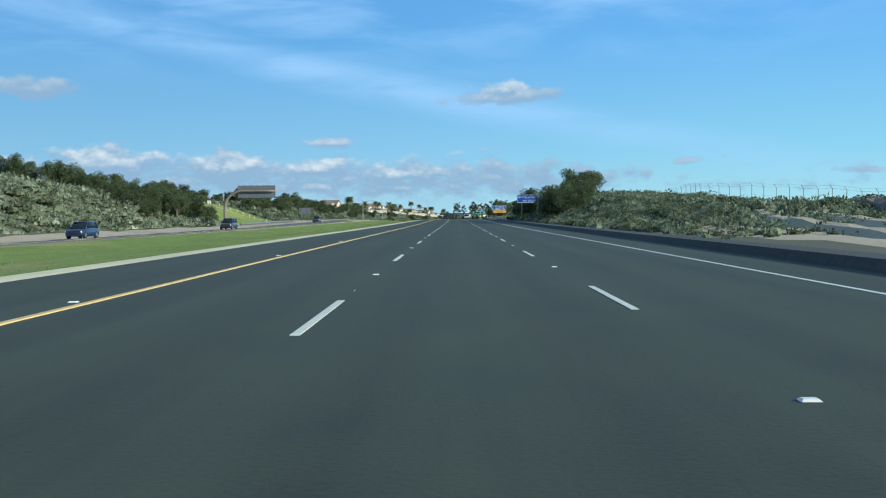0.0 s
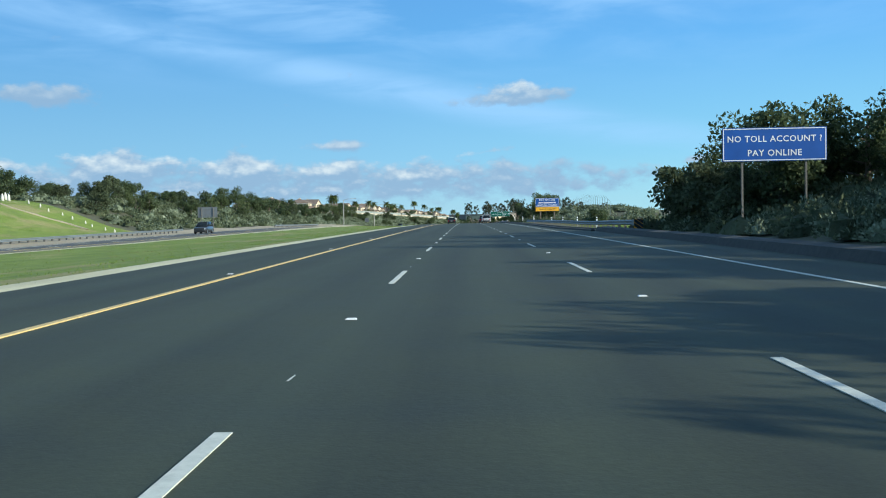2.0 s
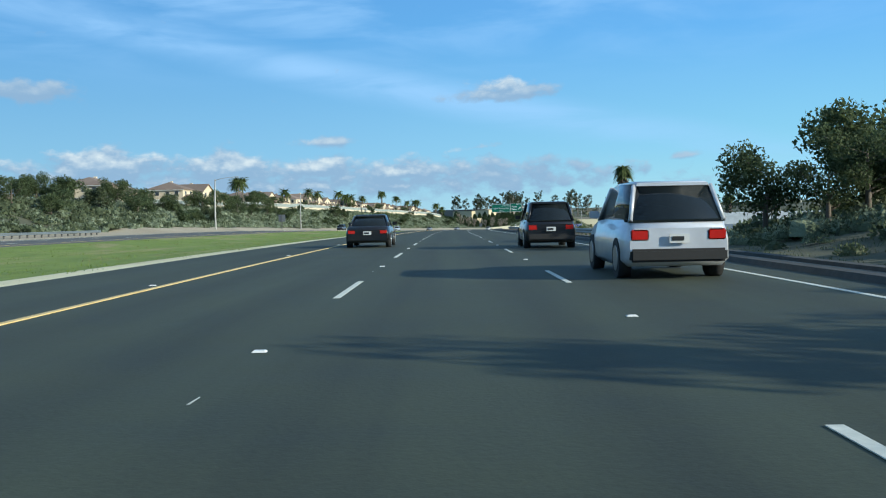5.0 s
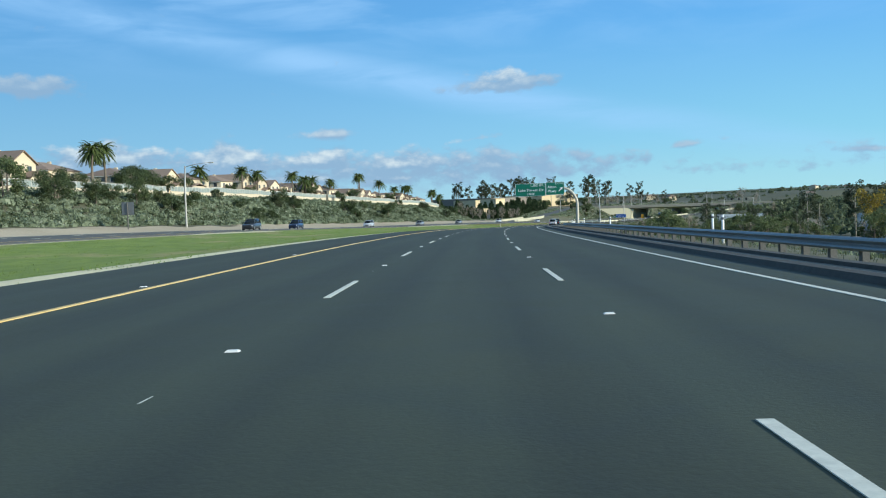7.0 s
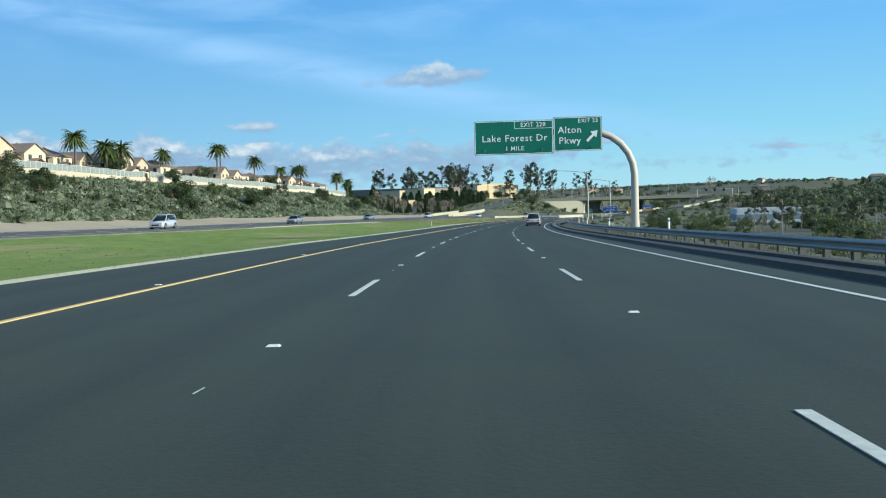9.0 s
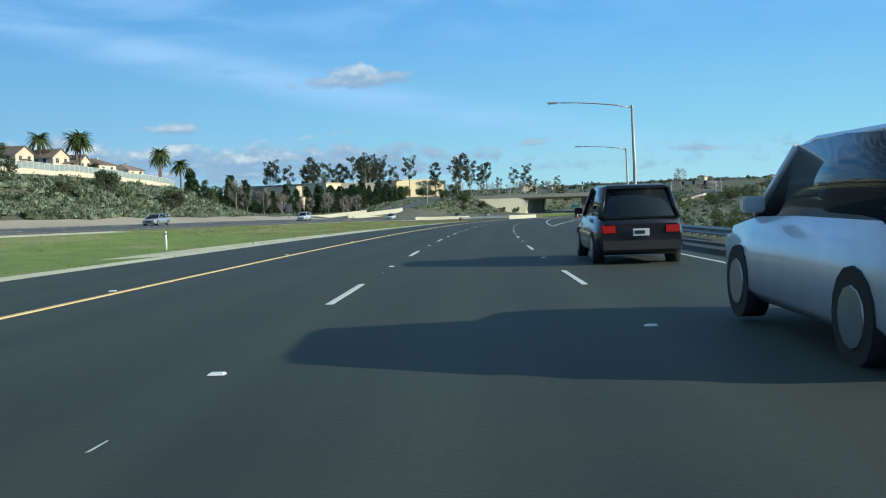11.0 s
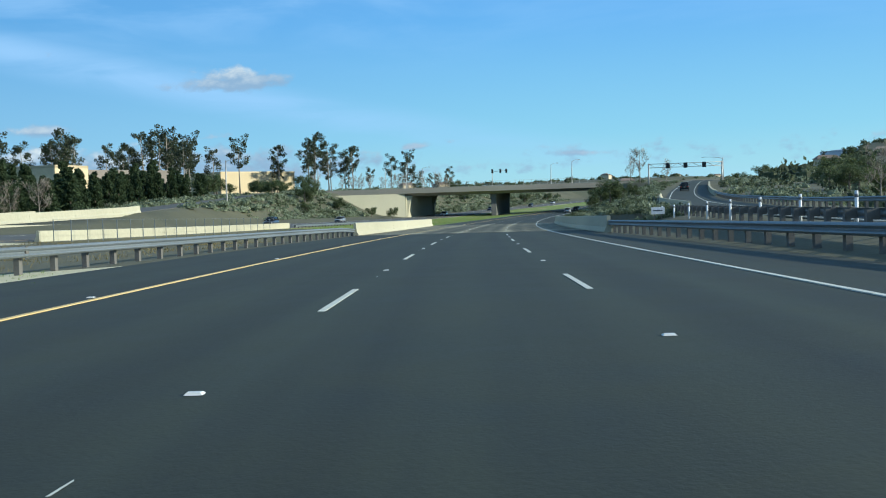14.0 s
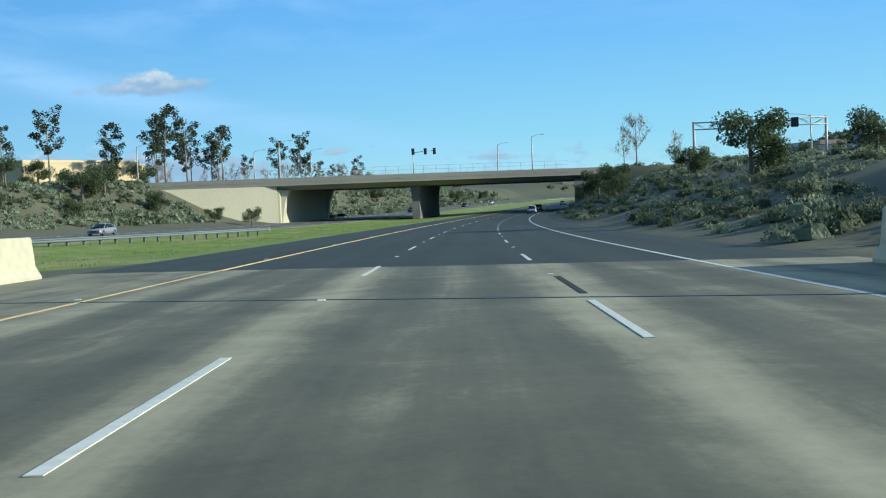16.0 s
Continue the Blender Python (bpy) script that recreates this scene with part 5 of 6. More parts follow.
def garden_wall(s0, s1, u, label):
    g = thing("garden_wall", label, "wall", "garden walls")
    g.scale = (K, K, K)
    part("wall", sweep("wall", s0, s1, lambda s: [(u + a, surface(s, u) + b) for a, b in ((-.12, -.4), (-.12, .75), (.12, .75), (.12, -.4))], WALLPAINT, 4), WALLPAINT, g)
    part("rail", sweep("rail", s0, s1, lambda s: [(u + a, surface(s, u) + b) for a, b in ((-.04, 1.8), (-.04, 1.88), (.04, 1.88), (.04, 1.8))], TRIM, 4), TRIM, g)
    part("fence_panel", sweep("fence_panel", s0, s1, lambda s: [(u + a, surface(s, u) + b) for a, b in ((-.012, .8), (-.012, 1.75), (.012, 1.75), (.012, .8))], RAILGLASS, 4), RAILGLASS, g, "milky fence panels")
    pm = bpy.data.meshes.new("baluster")
    b = cube(-.03, .03, -.06, .06, .75, 1.8)
    b.to_mesh(pm), b.free()
    pm.materials.append(TRIM)
    for s in np.arange(s0 + .3, s1, 1.5):
        road_piece("baluster", pm, s, u, surface(s, u), g)
    return g


for a, b in ((515, 610), (612, 715), (717, 846)):
    garden_wall(a, b, -75.0, "cream garden wall topped by a white railing along the crest")


def box_building(w, d, h, label, mat, rows=0, name="building"):
    b = thing(name, label, "building", "distant buildings")
    part("wall", cube(-w / 2, w / 2, -d / 2, d / 2, -4, h, .05), mat, b)
    part("roof", cube(-w / 2 + .3, w / 2 - .3, -d / 2 + .3, d / 2 - .3, h - .6, h - .3), BOXDARK, b)
    par = bmesh.new()
    for a in ((-w / 2, w / 2, -d / 2, -d / 2 + .3), (-w / 2, w / 2, d / 2 - .3, d / 2), (-w / 2, -w / 2 + .3, -d / 2, d / 2), (w / 2 - .3, w / 2, -d / 2, d / 2)):
        box(par, a[0] - .05, a[1] + .05, a[2] - .05, a[3] + .05, h, h + .7)
    part("parapet", par, mat, b)
    if mat is PANEL:
        part("cladding_band", cube(-w / 2 - .02, w / 2 + .02, -d / 2 - .02, d / 2 + .02, h * .3, h * .72), BANDGREY, b, "blue-grey cladding band")
    for r in range(rows):
        n = max(2, int(w / 5))
        for i in range(n):
            window(b, -w / 2 + (i + .5) * w / n, 1.5 + r * 3.6, 2.0, 1.5, -d / 2)
    return b


for s, u, w, d, h, turn, mat, rows, lab in (
        (1238, -172, 62, 40, 9.2, -28, BOXWALL, 0, "long cream warehouse lit by the sun behind the trees"),
        (1130, -172, 70, 40, 7.8, -20, BOXDARK, 0, "long grey-brown warehouse with a flat roof"),
        (1090, -154, 26, 20, 7.4, -25, BOXWALL, 0, "cream warehouse behind the pine trees"),
        (1062, -126, 13, 13, 9.4, -8, BOXWALL, 2, "two-storey cream building with rows of windows"),
        (1300, -196, 40, 30, 12, -35, BOXWALL, 0, "cream warehouse behind the eucalyptus trees"),
        (1010, -118, 18, 14, 5, 5, BOXWALL, 1, "low cream building among the trees"),
        (508, 62, 34, 24, 5.4, 0, PANEL, 0, "white and grey metal industrial building in the valley"),
        (600, 78, 26, 20, 4.2, 8, PANEL, 0, "pale flat-roofed industrial building in the valley"),
        (830, 60, 18, 12, 3.8, 4, PANEL, 0, "white metal shed in the valley"),
        (420, 110, 24, 18, 4, 5, PANEL, 0, "white flat-roofed building in the valley")):
    put(box_building(w, d, h, lab, mat, rows), s, u, surface(s, u), turn)

# small far houses on the hills ahead
far_h = thing("far_house", "small pale house with a brown roof on a far hill", "house", "far houses")
part("wall", cube(-6, 6, -5, 5, -3, 4.5), STUCCO, far_h)
part("roof", gable_roof(12, 10, 4.5, 2.0, .5, 2.0), TILE, far_h)
for x in (-3, 3):
    window(far_h, x, 1.4, 2.0, 1.4, -5)
first = True
for i in range(70):
    s, u = rng.uniform(1350, 2600), rng.uniform(-260, 720)
    if abs(u) < 75 or -75 < u < 0:
        u = 130 + abs(u)
    if 1600 < s < 2050 and 20 < u < 260:      # the tank stands here alone
        s -= 420
    m = spot(s, u, surface(s, u) + .5, rng.uniform(0, 360))
    if first:
        far_h.matrix_basis = m @ Matrix.Scale(K, 4)
        first = False
    else:
        copy_thing(far_h, m)

# worn dirt path and drain down the lawn
for sa, ua, sb, ub, half in ((228, -60, 240, -76, .9), (262, -56, 258, -74, .45)):
    path_me = []
    for q in np.linspace(0, 1, 14):
        s_, u_ = sa + (sb - sa) * q + .8 * math.sin(q * 9), ua + (ub - ua) * q
        path_me += [tuple(along(s_ - half, u_, surface(s_ - half, u_) + .07)), tuple(along(s_ + half, u_, surface(s_ + half, u_) + .07)),
                    tuple(along(s_ + half, u_, surface(s_ + half, u_) - .2)), tuple(along(s_ - half, u_, surface(s_ - half, u_) - .2))]
    setting("dirt_path", mesh_of("dirt_path", path_me, [(i * 4 + k, i * 4 + (k + 1) % 4, i * 4 + 4 + (k + 1) % 4, i * 4 + 4 + k) for i in range(13) for k in range(4)], DIRT), "worn pale dirt path down the green slope", "path")

# white stones on the lawn
stone = thing("white_stone", "upright white stone on the green lawn", "stone", "white stones on the lawn")
part("block", tube([(0, 0, -.2), (0, 0, .6), (0, 0, 1.0), (0, 0, 1.35)], [.34, .30, .22, .08], 7), STONE, stone)
put(stone, 226, -71, surface(226, -71))
for i in range(26):
    s = 227 + i * 1.8 + rng.uniform(-.6, .6)
    u = -72 + rng.uniform(-3, 3)
    copy_thing(stone, spot(s, u, surface(s, u), 0, rng.uniform(.5, .85)))
for i in range(9):
    s, u = 268 + rng.uniform(-1, 1), -54 - i * 1.7
    copy_thing(stone, spot(s, u, surface(s, u), 0, .38))

# ruts and banks of the dirt track beside the road
for u0, h0 in ((15.5, .35), (18.6, .25), (22.5, .7)):
    setting("dirt_bank", sweep("dirt_bank", 14, 66, lambda s: [(u0 + (s - 20) * .10 + .5 * math.sin(s * .21) + a, surface(s, u0 + (s - 20) * .10) + b) for a, b in ((-.9, -.1), (-.35, h0 * (.8 + .2 * math.sin(s * .9))), (.3, h0), (1.2, -.1))], BARK if h0 > .5 else DIRT, 2), "ridge of loose soil along a rutted dirt track", "dirt bank")


def water_tank():
    t = thing("water_tank", "wide pale water tank with a low domed roof on the hilltop", "water tank")
    part("shell", tube([(0, 0, -6), (0, 0, 5.2)], 30, 48), PANEL, t)
    part("roof", tube([(0, 0, 5.2), (0, 0, 5.5), (0, 0, 6.8), (0, 0, 7.6)], [30.4, 30.2, 18, 3], 48), PANEL, t)
    return t


put(water_tank(), 1813.8, 95.3, 29.6)

# ---- plants ----
def leaf_cards(c, size, r):
    """Loose leaf quads at the places c (n, 3), each turned at random."""
    n = len(c)
    a, b = r.normal(size=(n, 3)), r.normal(size=(n, 3))
    a /= np.linalg.norm(a, axis=1)[:, None]
    b -= (a * b).sum(1)[:, None] * a
    b /= np.linalg.norm(b, axis=1)[:, None]
    k = (size * r.uniform(.6, 1.3, n))[:, None]
    a, b = a * k, b * k * r.uniform(.4, .8, n)[:, None]
    return np.stack([c - a, c - b * .9 + a * .1, c + a, c + b], 1)


def shell(n, r, inner=.55):
    d = r.normal(size=(n, 3))
    d /= np.linalg.norm(d, axis=1)[:, None]
    return d * (inner + (1 - inner) * r.uniform(0, 1, n) ** .5)[:, None]


def tuft_cards(c, out_, size, r, slim=.34):
    """Loose slender leaves at the places c, pointing roughly along out_."""
    n = len(c)
    a = out_ + r.normal(size=(n, 3)) * .55
    a[:, 2] += .35
    a /= np.linalg.norm(a, axis=1)[:, None]
    b = np.cross(a, r.normal(size=(n, 3)))
    b /= np.linalg.norm(b, axis=1)[:, None]
    k = (size * r.uniform(.55, 1.35, n))[:, None]
    a, b = a * k, b * k * slim * r.uniform(.7, 1.3, n)[:, None]
    return np.stack([c - a * .6, c - b + a * .1, c + a, c + b + a * .1], 1)


def shrub_cover(name, spots, mat, label, per=60, size=.22, flatten=.7, seed=3, core=1.0):
    """Many shrubs as one uncounted mass: three lumpy lobes each, thickly set with outward leaves; spots: (s, u, radius)."""
    r = np.random.default_rng(seed)
    spots = np.asarray(spots)
    base = along(spots[:, 0], spots[:, 1], lay(spots[:, 0], spots[:, 1]) + rough_ground(spots[:, 0], spots[:, 1]))
    n = len(spots)
    rad = spots[:, 2]
    q = []
    turn_n = 5
    for lobe in range(3):
        off = r.normal(size=(n, 3)) * .42 * rad[:, None]
        off[:, 2] = rad * flatten * .1 - .1
        lr = rad * r.uniform(.5, .9, n)
        tall = flatten * r.uniform(.8, 1.35, n)
        ph = r.uniform(0, 6.28, n)
        a = ph[:, None] + np.arange(turn_n) * 2 * np.pi / turn_n
        rows = []
        for e in np.radians((2, 50, 90)):
            k = core * .74 * (lr[:, None] * r.uniform(.75, 1.15, (n, turn_n)) if e < 1.5 else np.repeat(lr[:, None], turn_n, 1))
            rows.append(np.stack([np.cos(a) * np.cos(e) * k, np.sin(a) * np.cos(e) * k, np.sin(e) * k * tall[:, None] * 1.1], 2) + (base + off)[:, None, :])
        for lo, hi in zip(rows, rows[1:]):
            q.append(np.stack([lo, np.roll(lo, -1, 1), np.roll(hi, -1, 1), hi], 2).reshape(-1, 4, 3))
        m = per // 3
        d = shell(n * m, r, .72).reshape(n, m, 3)
        d[:, :, 2] = np.abs(d[:, :, 2])
        out_ = d.reshape(-1, 3).copy()
        d[:, :, 2] *= tall[:, None] * 1.1
        c = (base + off)[:, None, :] + d * lr[:, None, None]
        q.append(tuft_cards(c.reshape(-1, 3), out_, np.repeat(size * np.clip(rad, .6, 2.4), m), r, .42))
    ob = new(name, quads(name, np.concatenate(q), mat))
    ob.scale = (K, K, K)
    return tagged(ob, label, "shrubs", kind="stuff")


def scatter(n, s0, s1, ua, ub, rmin, rmax, r, keep=None):
    s = r.uniform(s0, s1, n)
    a, b = (np.array([f(x) for x in s]) if callable(f) else np.full(n, f) for f in (ua, ub))
    u = a + (b - a) * r.uniform(0, 1, n)
    rad = r.uniform(rmin, rmax, n) * r.uniform(.7, 1.2, n)
    ok = np.ones(n, bool) if keep is None else keep(s, u)
    return np.stack([s, u, rad], 1)[ok]


rv = np.random.default_rng(11)


def toe_l(s):
    return float(opp_c(s)) - 15.5


def open_slope(s, u):
    lawn = (s > 220) & (s < 278)
    ramp = (s > 880) & (s < 1190) & (np.abs(u - table(LRAMP_C, s)) < 5.5)
    houses = (s > 500) & (s < 835) & (u < -76.5)
    wing = (s > 1136) & (s < 1200) & (u > -96)
    return ~(lawn | ramp | houses | wing)


near_left = np.concatenate([scatter(260, 203, 222, toe_l, -88, .8, 1.7, rv, open_slope), scatter(2000, 20, 205, toe_l, -88, .8, 1.7, rv, open_slope), scatter(2200, 276, 500, toe_l, -78, .8, 1.6, rv, open_slope),
                            scatter(4600, 480, 850, lambda s: toe_l(s) - .5, -72.5, .7, 1.4, rv, open_slope), scatter(2600, 886, 1140, toe_l, -92, .8, 1.5, rv, open_slope), scatter(1500, 1190, 1450, -54, -96, 1.0, 2.0, rv)])
pick = rv.uniform(0, 1, len(near_left)) + .34 * ((near_left[:, 0] > 278) & (near_left[:, 0] < 480))
shrub_cover("sage_scrub", near_left[pick < .72], SAGE, "grey-green sage scrub covering the slopes", 48, .21, .7, 1)
shrub_cover("dark_scrub", near_left[pick >= .72], SCRUB, "darker green scrub among the sage on the slopes", 48, .21, .75, 2)


def right_ok(s, u):
    island = (s > 800) & (s < 1160)
    return ~island | (u < table(RAMP_L, s) - 2.2) | (u > table(EDGE_R, s) + 5)


right_bush = np.concatenate([scatter(1700, 58, 130, 10.9, 38, .5, 1.05, rv), scatter(260, 42, 64, 11, 40, .35, .8, rv), scatter(1300, 125, 188, 11.2, 36, .8, 1.5, rv), scatter(800, 276, 356, 11.0, 32, .5, 1.15, rv), scatter(420, 360, 800, lambda s: main_rail(s) + 4, lambda s: main_rail(s) + 26, .5, 1.3, rv),
                             scatter(900, 895, 1140, lambda s: 9.5 if s > 974 else 12.5, lambda s: table(RAMP_L, s) - 2.4, .45, .95, rv, right_ok),
                             scatter(500, 800, 1160, lambda s: table(EDGE_R, s) + 6, lambda s: table(EDGE_R, s) + 50, .8, 1.8, rv), scatter(200, 1165, 1300, 12, 40, .8, 1.6, rv)])
pick = rv.uniform(0, 1, len(right_bush))
close = (right_bush[:, 1] < 21) & (((right_bush[:, 0] > 55) & (right_bush[:, 0] < 190)) | ((right_bush[:, 0] > 272) & (right_bush[:, 0] < 345) & (right_bush[:, 1] < 17)) | ((right_bush[:, 0] > 965) & (right_bush[:, 0] < 1075)))
shrub_cover("sage_scrub", right_bush[(pick < .55) & ~close], SAGE, "grey-green sage scrub on the embankment", 66, .17, .7, 4, .9)
shrub_cover("dark_scrub", right_bush[(pick >= .55) & ~close], SCRUB, "dark green scrub on the embankment", 66, .17, .75, 5, .9)
shrub_cover("sage_scrub", right_bush[(pick < .45) & close], SAGE, "grey-green sage scrub close to the shoulder", 230, .095, .75, 6, .9)
shrub_cover("dark_scrub", right_bush[(pick >= .45) & close], SCRUB, "dark green scrub close to the shoulder", 230, .095, .8, 7, .9)
far_bush = np.concatenate([scatter(2600, 300, 1500, 60, 520, 2.0, 4.5, rv), scatter(1500, 900, 1500, 62, 420, 2.5, 5, rv), scatter(1200, 1300, 2300, 20, 480, 2.5, 5.5, rv), scatter(1300, 1250, 2400, 300, 900, 3, 6, rv), scatter(1700, 1250, 2800, -520, 900, 2.0, 5.0, rv, lambda s, u: (u > 14) | (u < -64)), scatter(500, 150, 480, -170, -88, 1.5, 3.5, rv)])
shrub_cover("far_trees", far_bush, SCRUB, "dark tree clumps scattered over the far hills and valley", 36, .34, .9, 6)


def grass_tufts(spots, mat, label, blades=26, h=.22, seed=9, name="grass"):
    r = np.random.default_rng(seed)
    spots = np.asarray(spots)
    n = len(spots)
    base = along(spots[:, 0], spots[:, 1], lay(spots[:, 0], spots[:, 1]))
    rad = spots[:, 2][:, None]
    off = r.normal(size=(n, blades, 2)) * rad[:, :, None] * .5
    b = base[:, None, :] + np.concatenate([off, np.zeros((n, blades, 1)) - .03], 2)
    hh = h * r.uniform(.4, 1.2, (n, blades)) * np.clip(rad, .5, 1.6)
    lean = r.normal(size=(n, blades, 2)) * hh[:, :, None] * .35
    tip = b + np.concatenate([lean, hh[:, :, None]], 2)
    side = r.normal(size=(n, blades, 2))
    side = np.concatenate([side / np.linalg.norm(side, axis=2)[:, :, None] * .016 * np.clip(rad, .6, 2)[:, :, None], np.zeros((n, blades, 1))], 2)
    q = np.stack([b - side, b + side, tip + side * .35, tip - side * .35], 2).reshape(-1, 4, 3)
    ob = new(name, quads(name, q, mat))
    ob.scale = (K, K, K)
    return tagged(ob, label, "grass", kind="stuff")


med = scatter(9000, 5, 860, -9.4, lambda s: float(opp_c(s)) + 9.8, .4, 1.1, rv)
grass_tufts(med[:7500], BLADES, "green grass of the median", 26, .07, 21)
grass_tufts(scatter(700, 5, 420, -13, lambda s: float(opp_c(s)) + 10, .4, .9, rv)[:220], DRY, "dry straw-coloured grass in the median", 24, .16, 22, "dry_grass")
grass_tufts(scatter(1000, 730, 905, -14.5, lambda s: float(opp_c(s)) + 10, .5, 1.2, rv), DRY, "dry straw-coloured grass in the median", 30, .17, 23, "dry_grass")
grass_tufts(scatter(1800, 968, 1130, -11.5, lambda s: float(opp_c(s)) + 9.6, .4, 1.0, rv), BLADES, "green grass of the median past the bridge", 24, .14, 24)
grass_tufts(scatter(1500, 186, 272, 9.6, 34, .4, 1.0, rv), BLADES, "rough green grass behind the guardrail", 24, .35, 25)
grass_tufts(scatter(900, 272, 700, 9.4, 13, .3, .8, rv), SCRUB, "dark weeds behind the guardrail", 20, .3, 26)
grass_tufts(scatter(1000, 222, 277, -88, -53, .5, 1.2, rv), BLADES, "green lawn on the slope", 22, .10, 27)


def tree(name, label, category, group, trunk, crown_cards, leaf, bark):
    t = thing(name, label, category, group)
    part("trunk", trunk, bark, t)
    part("crown", quads("crown", crown_cards, leaf), leaf, t)
    return t


def limbs(bm, r, h, n, spread, r0, lo=.35, sides=6, lift=.5):
    """A tapered trunk with n limbs; returns the limbs' ends."""
    top = (r.normal() * h * .03, r.normal() * h * .03, h * .9)
    tube([(0, 0, -.5), (r.normal() * .05, r.normal() * .05, h * .3), (top[0] * .6, top[1] * .6, h * .6), top], [r0, r0 * .8, r0 * .55, r0 * .2], sides + 2, bm)
    ends_ = [Vector(top)]
    for i in range(n):
        z = h * (lo + (.9 - lo) * (i + r.uniform(0, .8)) / n)
        a = r.uniform(0, 2 * math.pi)
        l = spread * r.uniform(.6, 1.1)
        e = Vector((math.cos(a) * l, math.sin(a) * l, z + l * lift * r.uniform(.5, 1.3)))
        k = z / h
        mid = Vector((math.cos(a) * l * .5, math.sin(a) * l * .5, z + l * lift * .3))
        tube([(top[0] * k * .7, top[1] * k * .7, z), mid, e], [r0 * .4 * (1.1 - k), r0 * .25 * (1.1 - k) + .01, .02], 5, bm)
        ends_.append(e)
        ends_.append((mid + e) / 2)
    return ends_


def clumps(ends_, r, rad, per, size, flat_=.75):
    out_ = []
    for e in ends_:
        rr = rad * r.uniform(.6, 1.25)
        p = shell(per, r, .3) * rr
        p[:, 2] *= flat_
        out_.append(leaf_cards(p + np.array(e), np.full(per, size), r))
    return np.concatenate(out_)


def make_tree(kind, seed):
    r = np.random.default_rng(seed)
    bm = bmesh.new()
    if kind == "eucalyptus":
        e = limbs(bm, r, 20, 17, 3.4, .28, .40)
        return tree("eucalyptus_tree", "tall open eucalyptus tree with pale trunk and clumped dark foliage", "tree", "eucalyptus trees", bm, clumps(e, r, 1.15, 44, .30, .9), EUCALYPT, PALEBARK)
    if kind == "oak":
        e = limbs(bm, r, 5.5, 12, 3.0, .26, .25)
        return tree("oak_tree", "dense dark green broad tree on the embankment", "tree", "broad dark trees", bm, clumps(e, r, 1.5, 215, .15), OAK, BARK)
    if kind == "acacia":
        e = limbs(bm, r, 5.5, 12, 2.6, .16, .2)
        return tree("acacia_tree", "open grey-green tree with thin branches", "tree", "open trees", bm, clumps(e, r, .95, 90, .16), VALLEY, BARK)
    if kind == "pine":
        tube([(0, 0, -.5), (0, 0, 5), (0, 0, 11.5)], [.24, .16, .03], 7, bm)
        pts = []
        for i in range(26):
            z = 1.2 + 10.2 * i / 26
            l = 2.7 * (1 - .82 * i / 26) * r.uniform(.7, 1.15)
            for a in r.uniform(0, 2 * math.pi, 3):
                pts += [Vector((math.cos(a) * l * q, math.sin(a) * l * q, z + .3 * q)) for q in (.35, .7, 1.0)]
        return tree("pine_tree", "dark green conical pine tree in a row", "tree", "row of pine trees", bm, clumps(pts, r, .62, 11, .36), PINE, BARK)
    if kind == "bare":
        e = limbs(bm, r, 7.5, 14, 2.0, .14, .25, 6, 1.1)
        tw = bmesh.new()
        for q in e:
            for _ in range(7):
                d = Vector((r.normal() * .5, r.normal() * .5, r.uniform(.4, 1.5)))
                tube([q, q + d * .6, q + d], [.03, .018, .006], 3, bm)
        tw.free()
        return tree("bare_tree", "leafless pale winter tree with fine twigs", "tree", "bare trees", bm, clumps(e, r, .9, 16, .10), BARE, PALEBARK)
    if kind == "yellow":
        e = limbs(bm, r, 7, 10, 1.4, .12, .25, 6, 1.2)
        return tree("poplar_tree", "slender tree with yellow autumn leaves", "tree", "yellow trees", bm, clumps(e, r, .8, 60, .16, 1.1), AUTUMN, BARK)
    e = limbs(bm, r, 2.6, 8, 1.5, .1, .1)
    return tree("large_shrub", "large rounded dark green shrub on the slope", "shrub", "large shrubs", bm, clumps(e, r, .95, 170, .12), SCRUB if seed % 2 else OAK, BARK)


def palm(h, seed, label, skirt=False):
    r = np.random.default_rng(seed)
    t = thing("palm_tree", label, "palm tree", "palm trees")
    bend = r.normal() * .4
    part("trunk", tube([(0, 0, -.5), (bend * .2, 0, h * .4), (bend * .6, 0, h * .75), (bend, 0, h)], [.26, .2, .18, .22], 9), BARK, t)
    cards = []
    n = 110 if skirt else 84
    for i in range(n):
        a = i * 2.4 + r.uniform(-.2, .2)
        rise, ln = r.uniform(-.8, 1.3), r.uniform(1.4, 2.1) if skirt else r.uniform(1.9, 2.8)
        d, side = np.array((math.cos(a), math.sin(a), 0)), np.array((-math.sin(a), math.cos(a), 0))
        prev = np.array((bend, 0, h))
        for k in range(6):
            q = (k + 1) / 6
            pt = np.array((bend, 0, h)) + d * ln * q * (1 - .15 * max(rise, 0)) + np.array((0, 0, 1)) * (rise * ln * q * .8 - 1.5 * q * q)
            wd = .24 * (1 - .75 * q) + .04
            for sg in (-1, 1):
                out_ = side * sg * wd - np.array((0, 0, wd * .55))
                cards.append((prev, prev + out_, pt + out_ * .8, pt))
            prev = pt
    part("fronds", quads("fronds", np.array(cards), PALM), PALM, t)
    if skirt:
        zz = r.uniform(.25, .97, 1500)
        ang, wide_ = r.uniform(0, 6.28, 1500), .35 + .5 * np.clip(zz - .3, 0, 1) + .15 * r.normal(size=1500)
        c = np.stack([np.cos(ang) * wide_ + bend * zz, np.sin(ang) * wide_, zz * h], 1)
        part("dead_skirt", quads("dead_skirt", leaf_cards(c, np.full(1500, .30), r), BARK), BARK, t, "shaggy skirt of dead fronds")
    return t


STOCK = {}


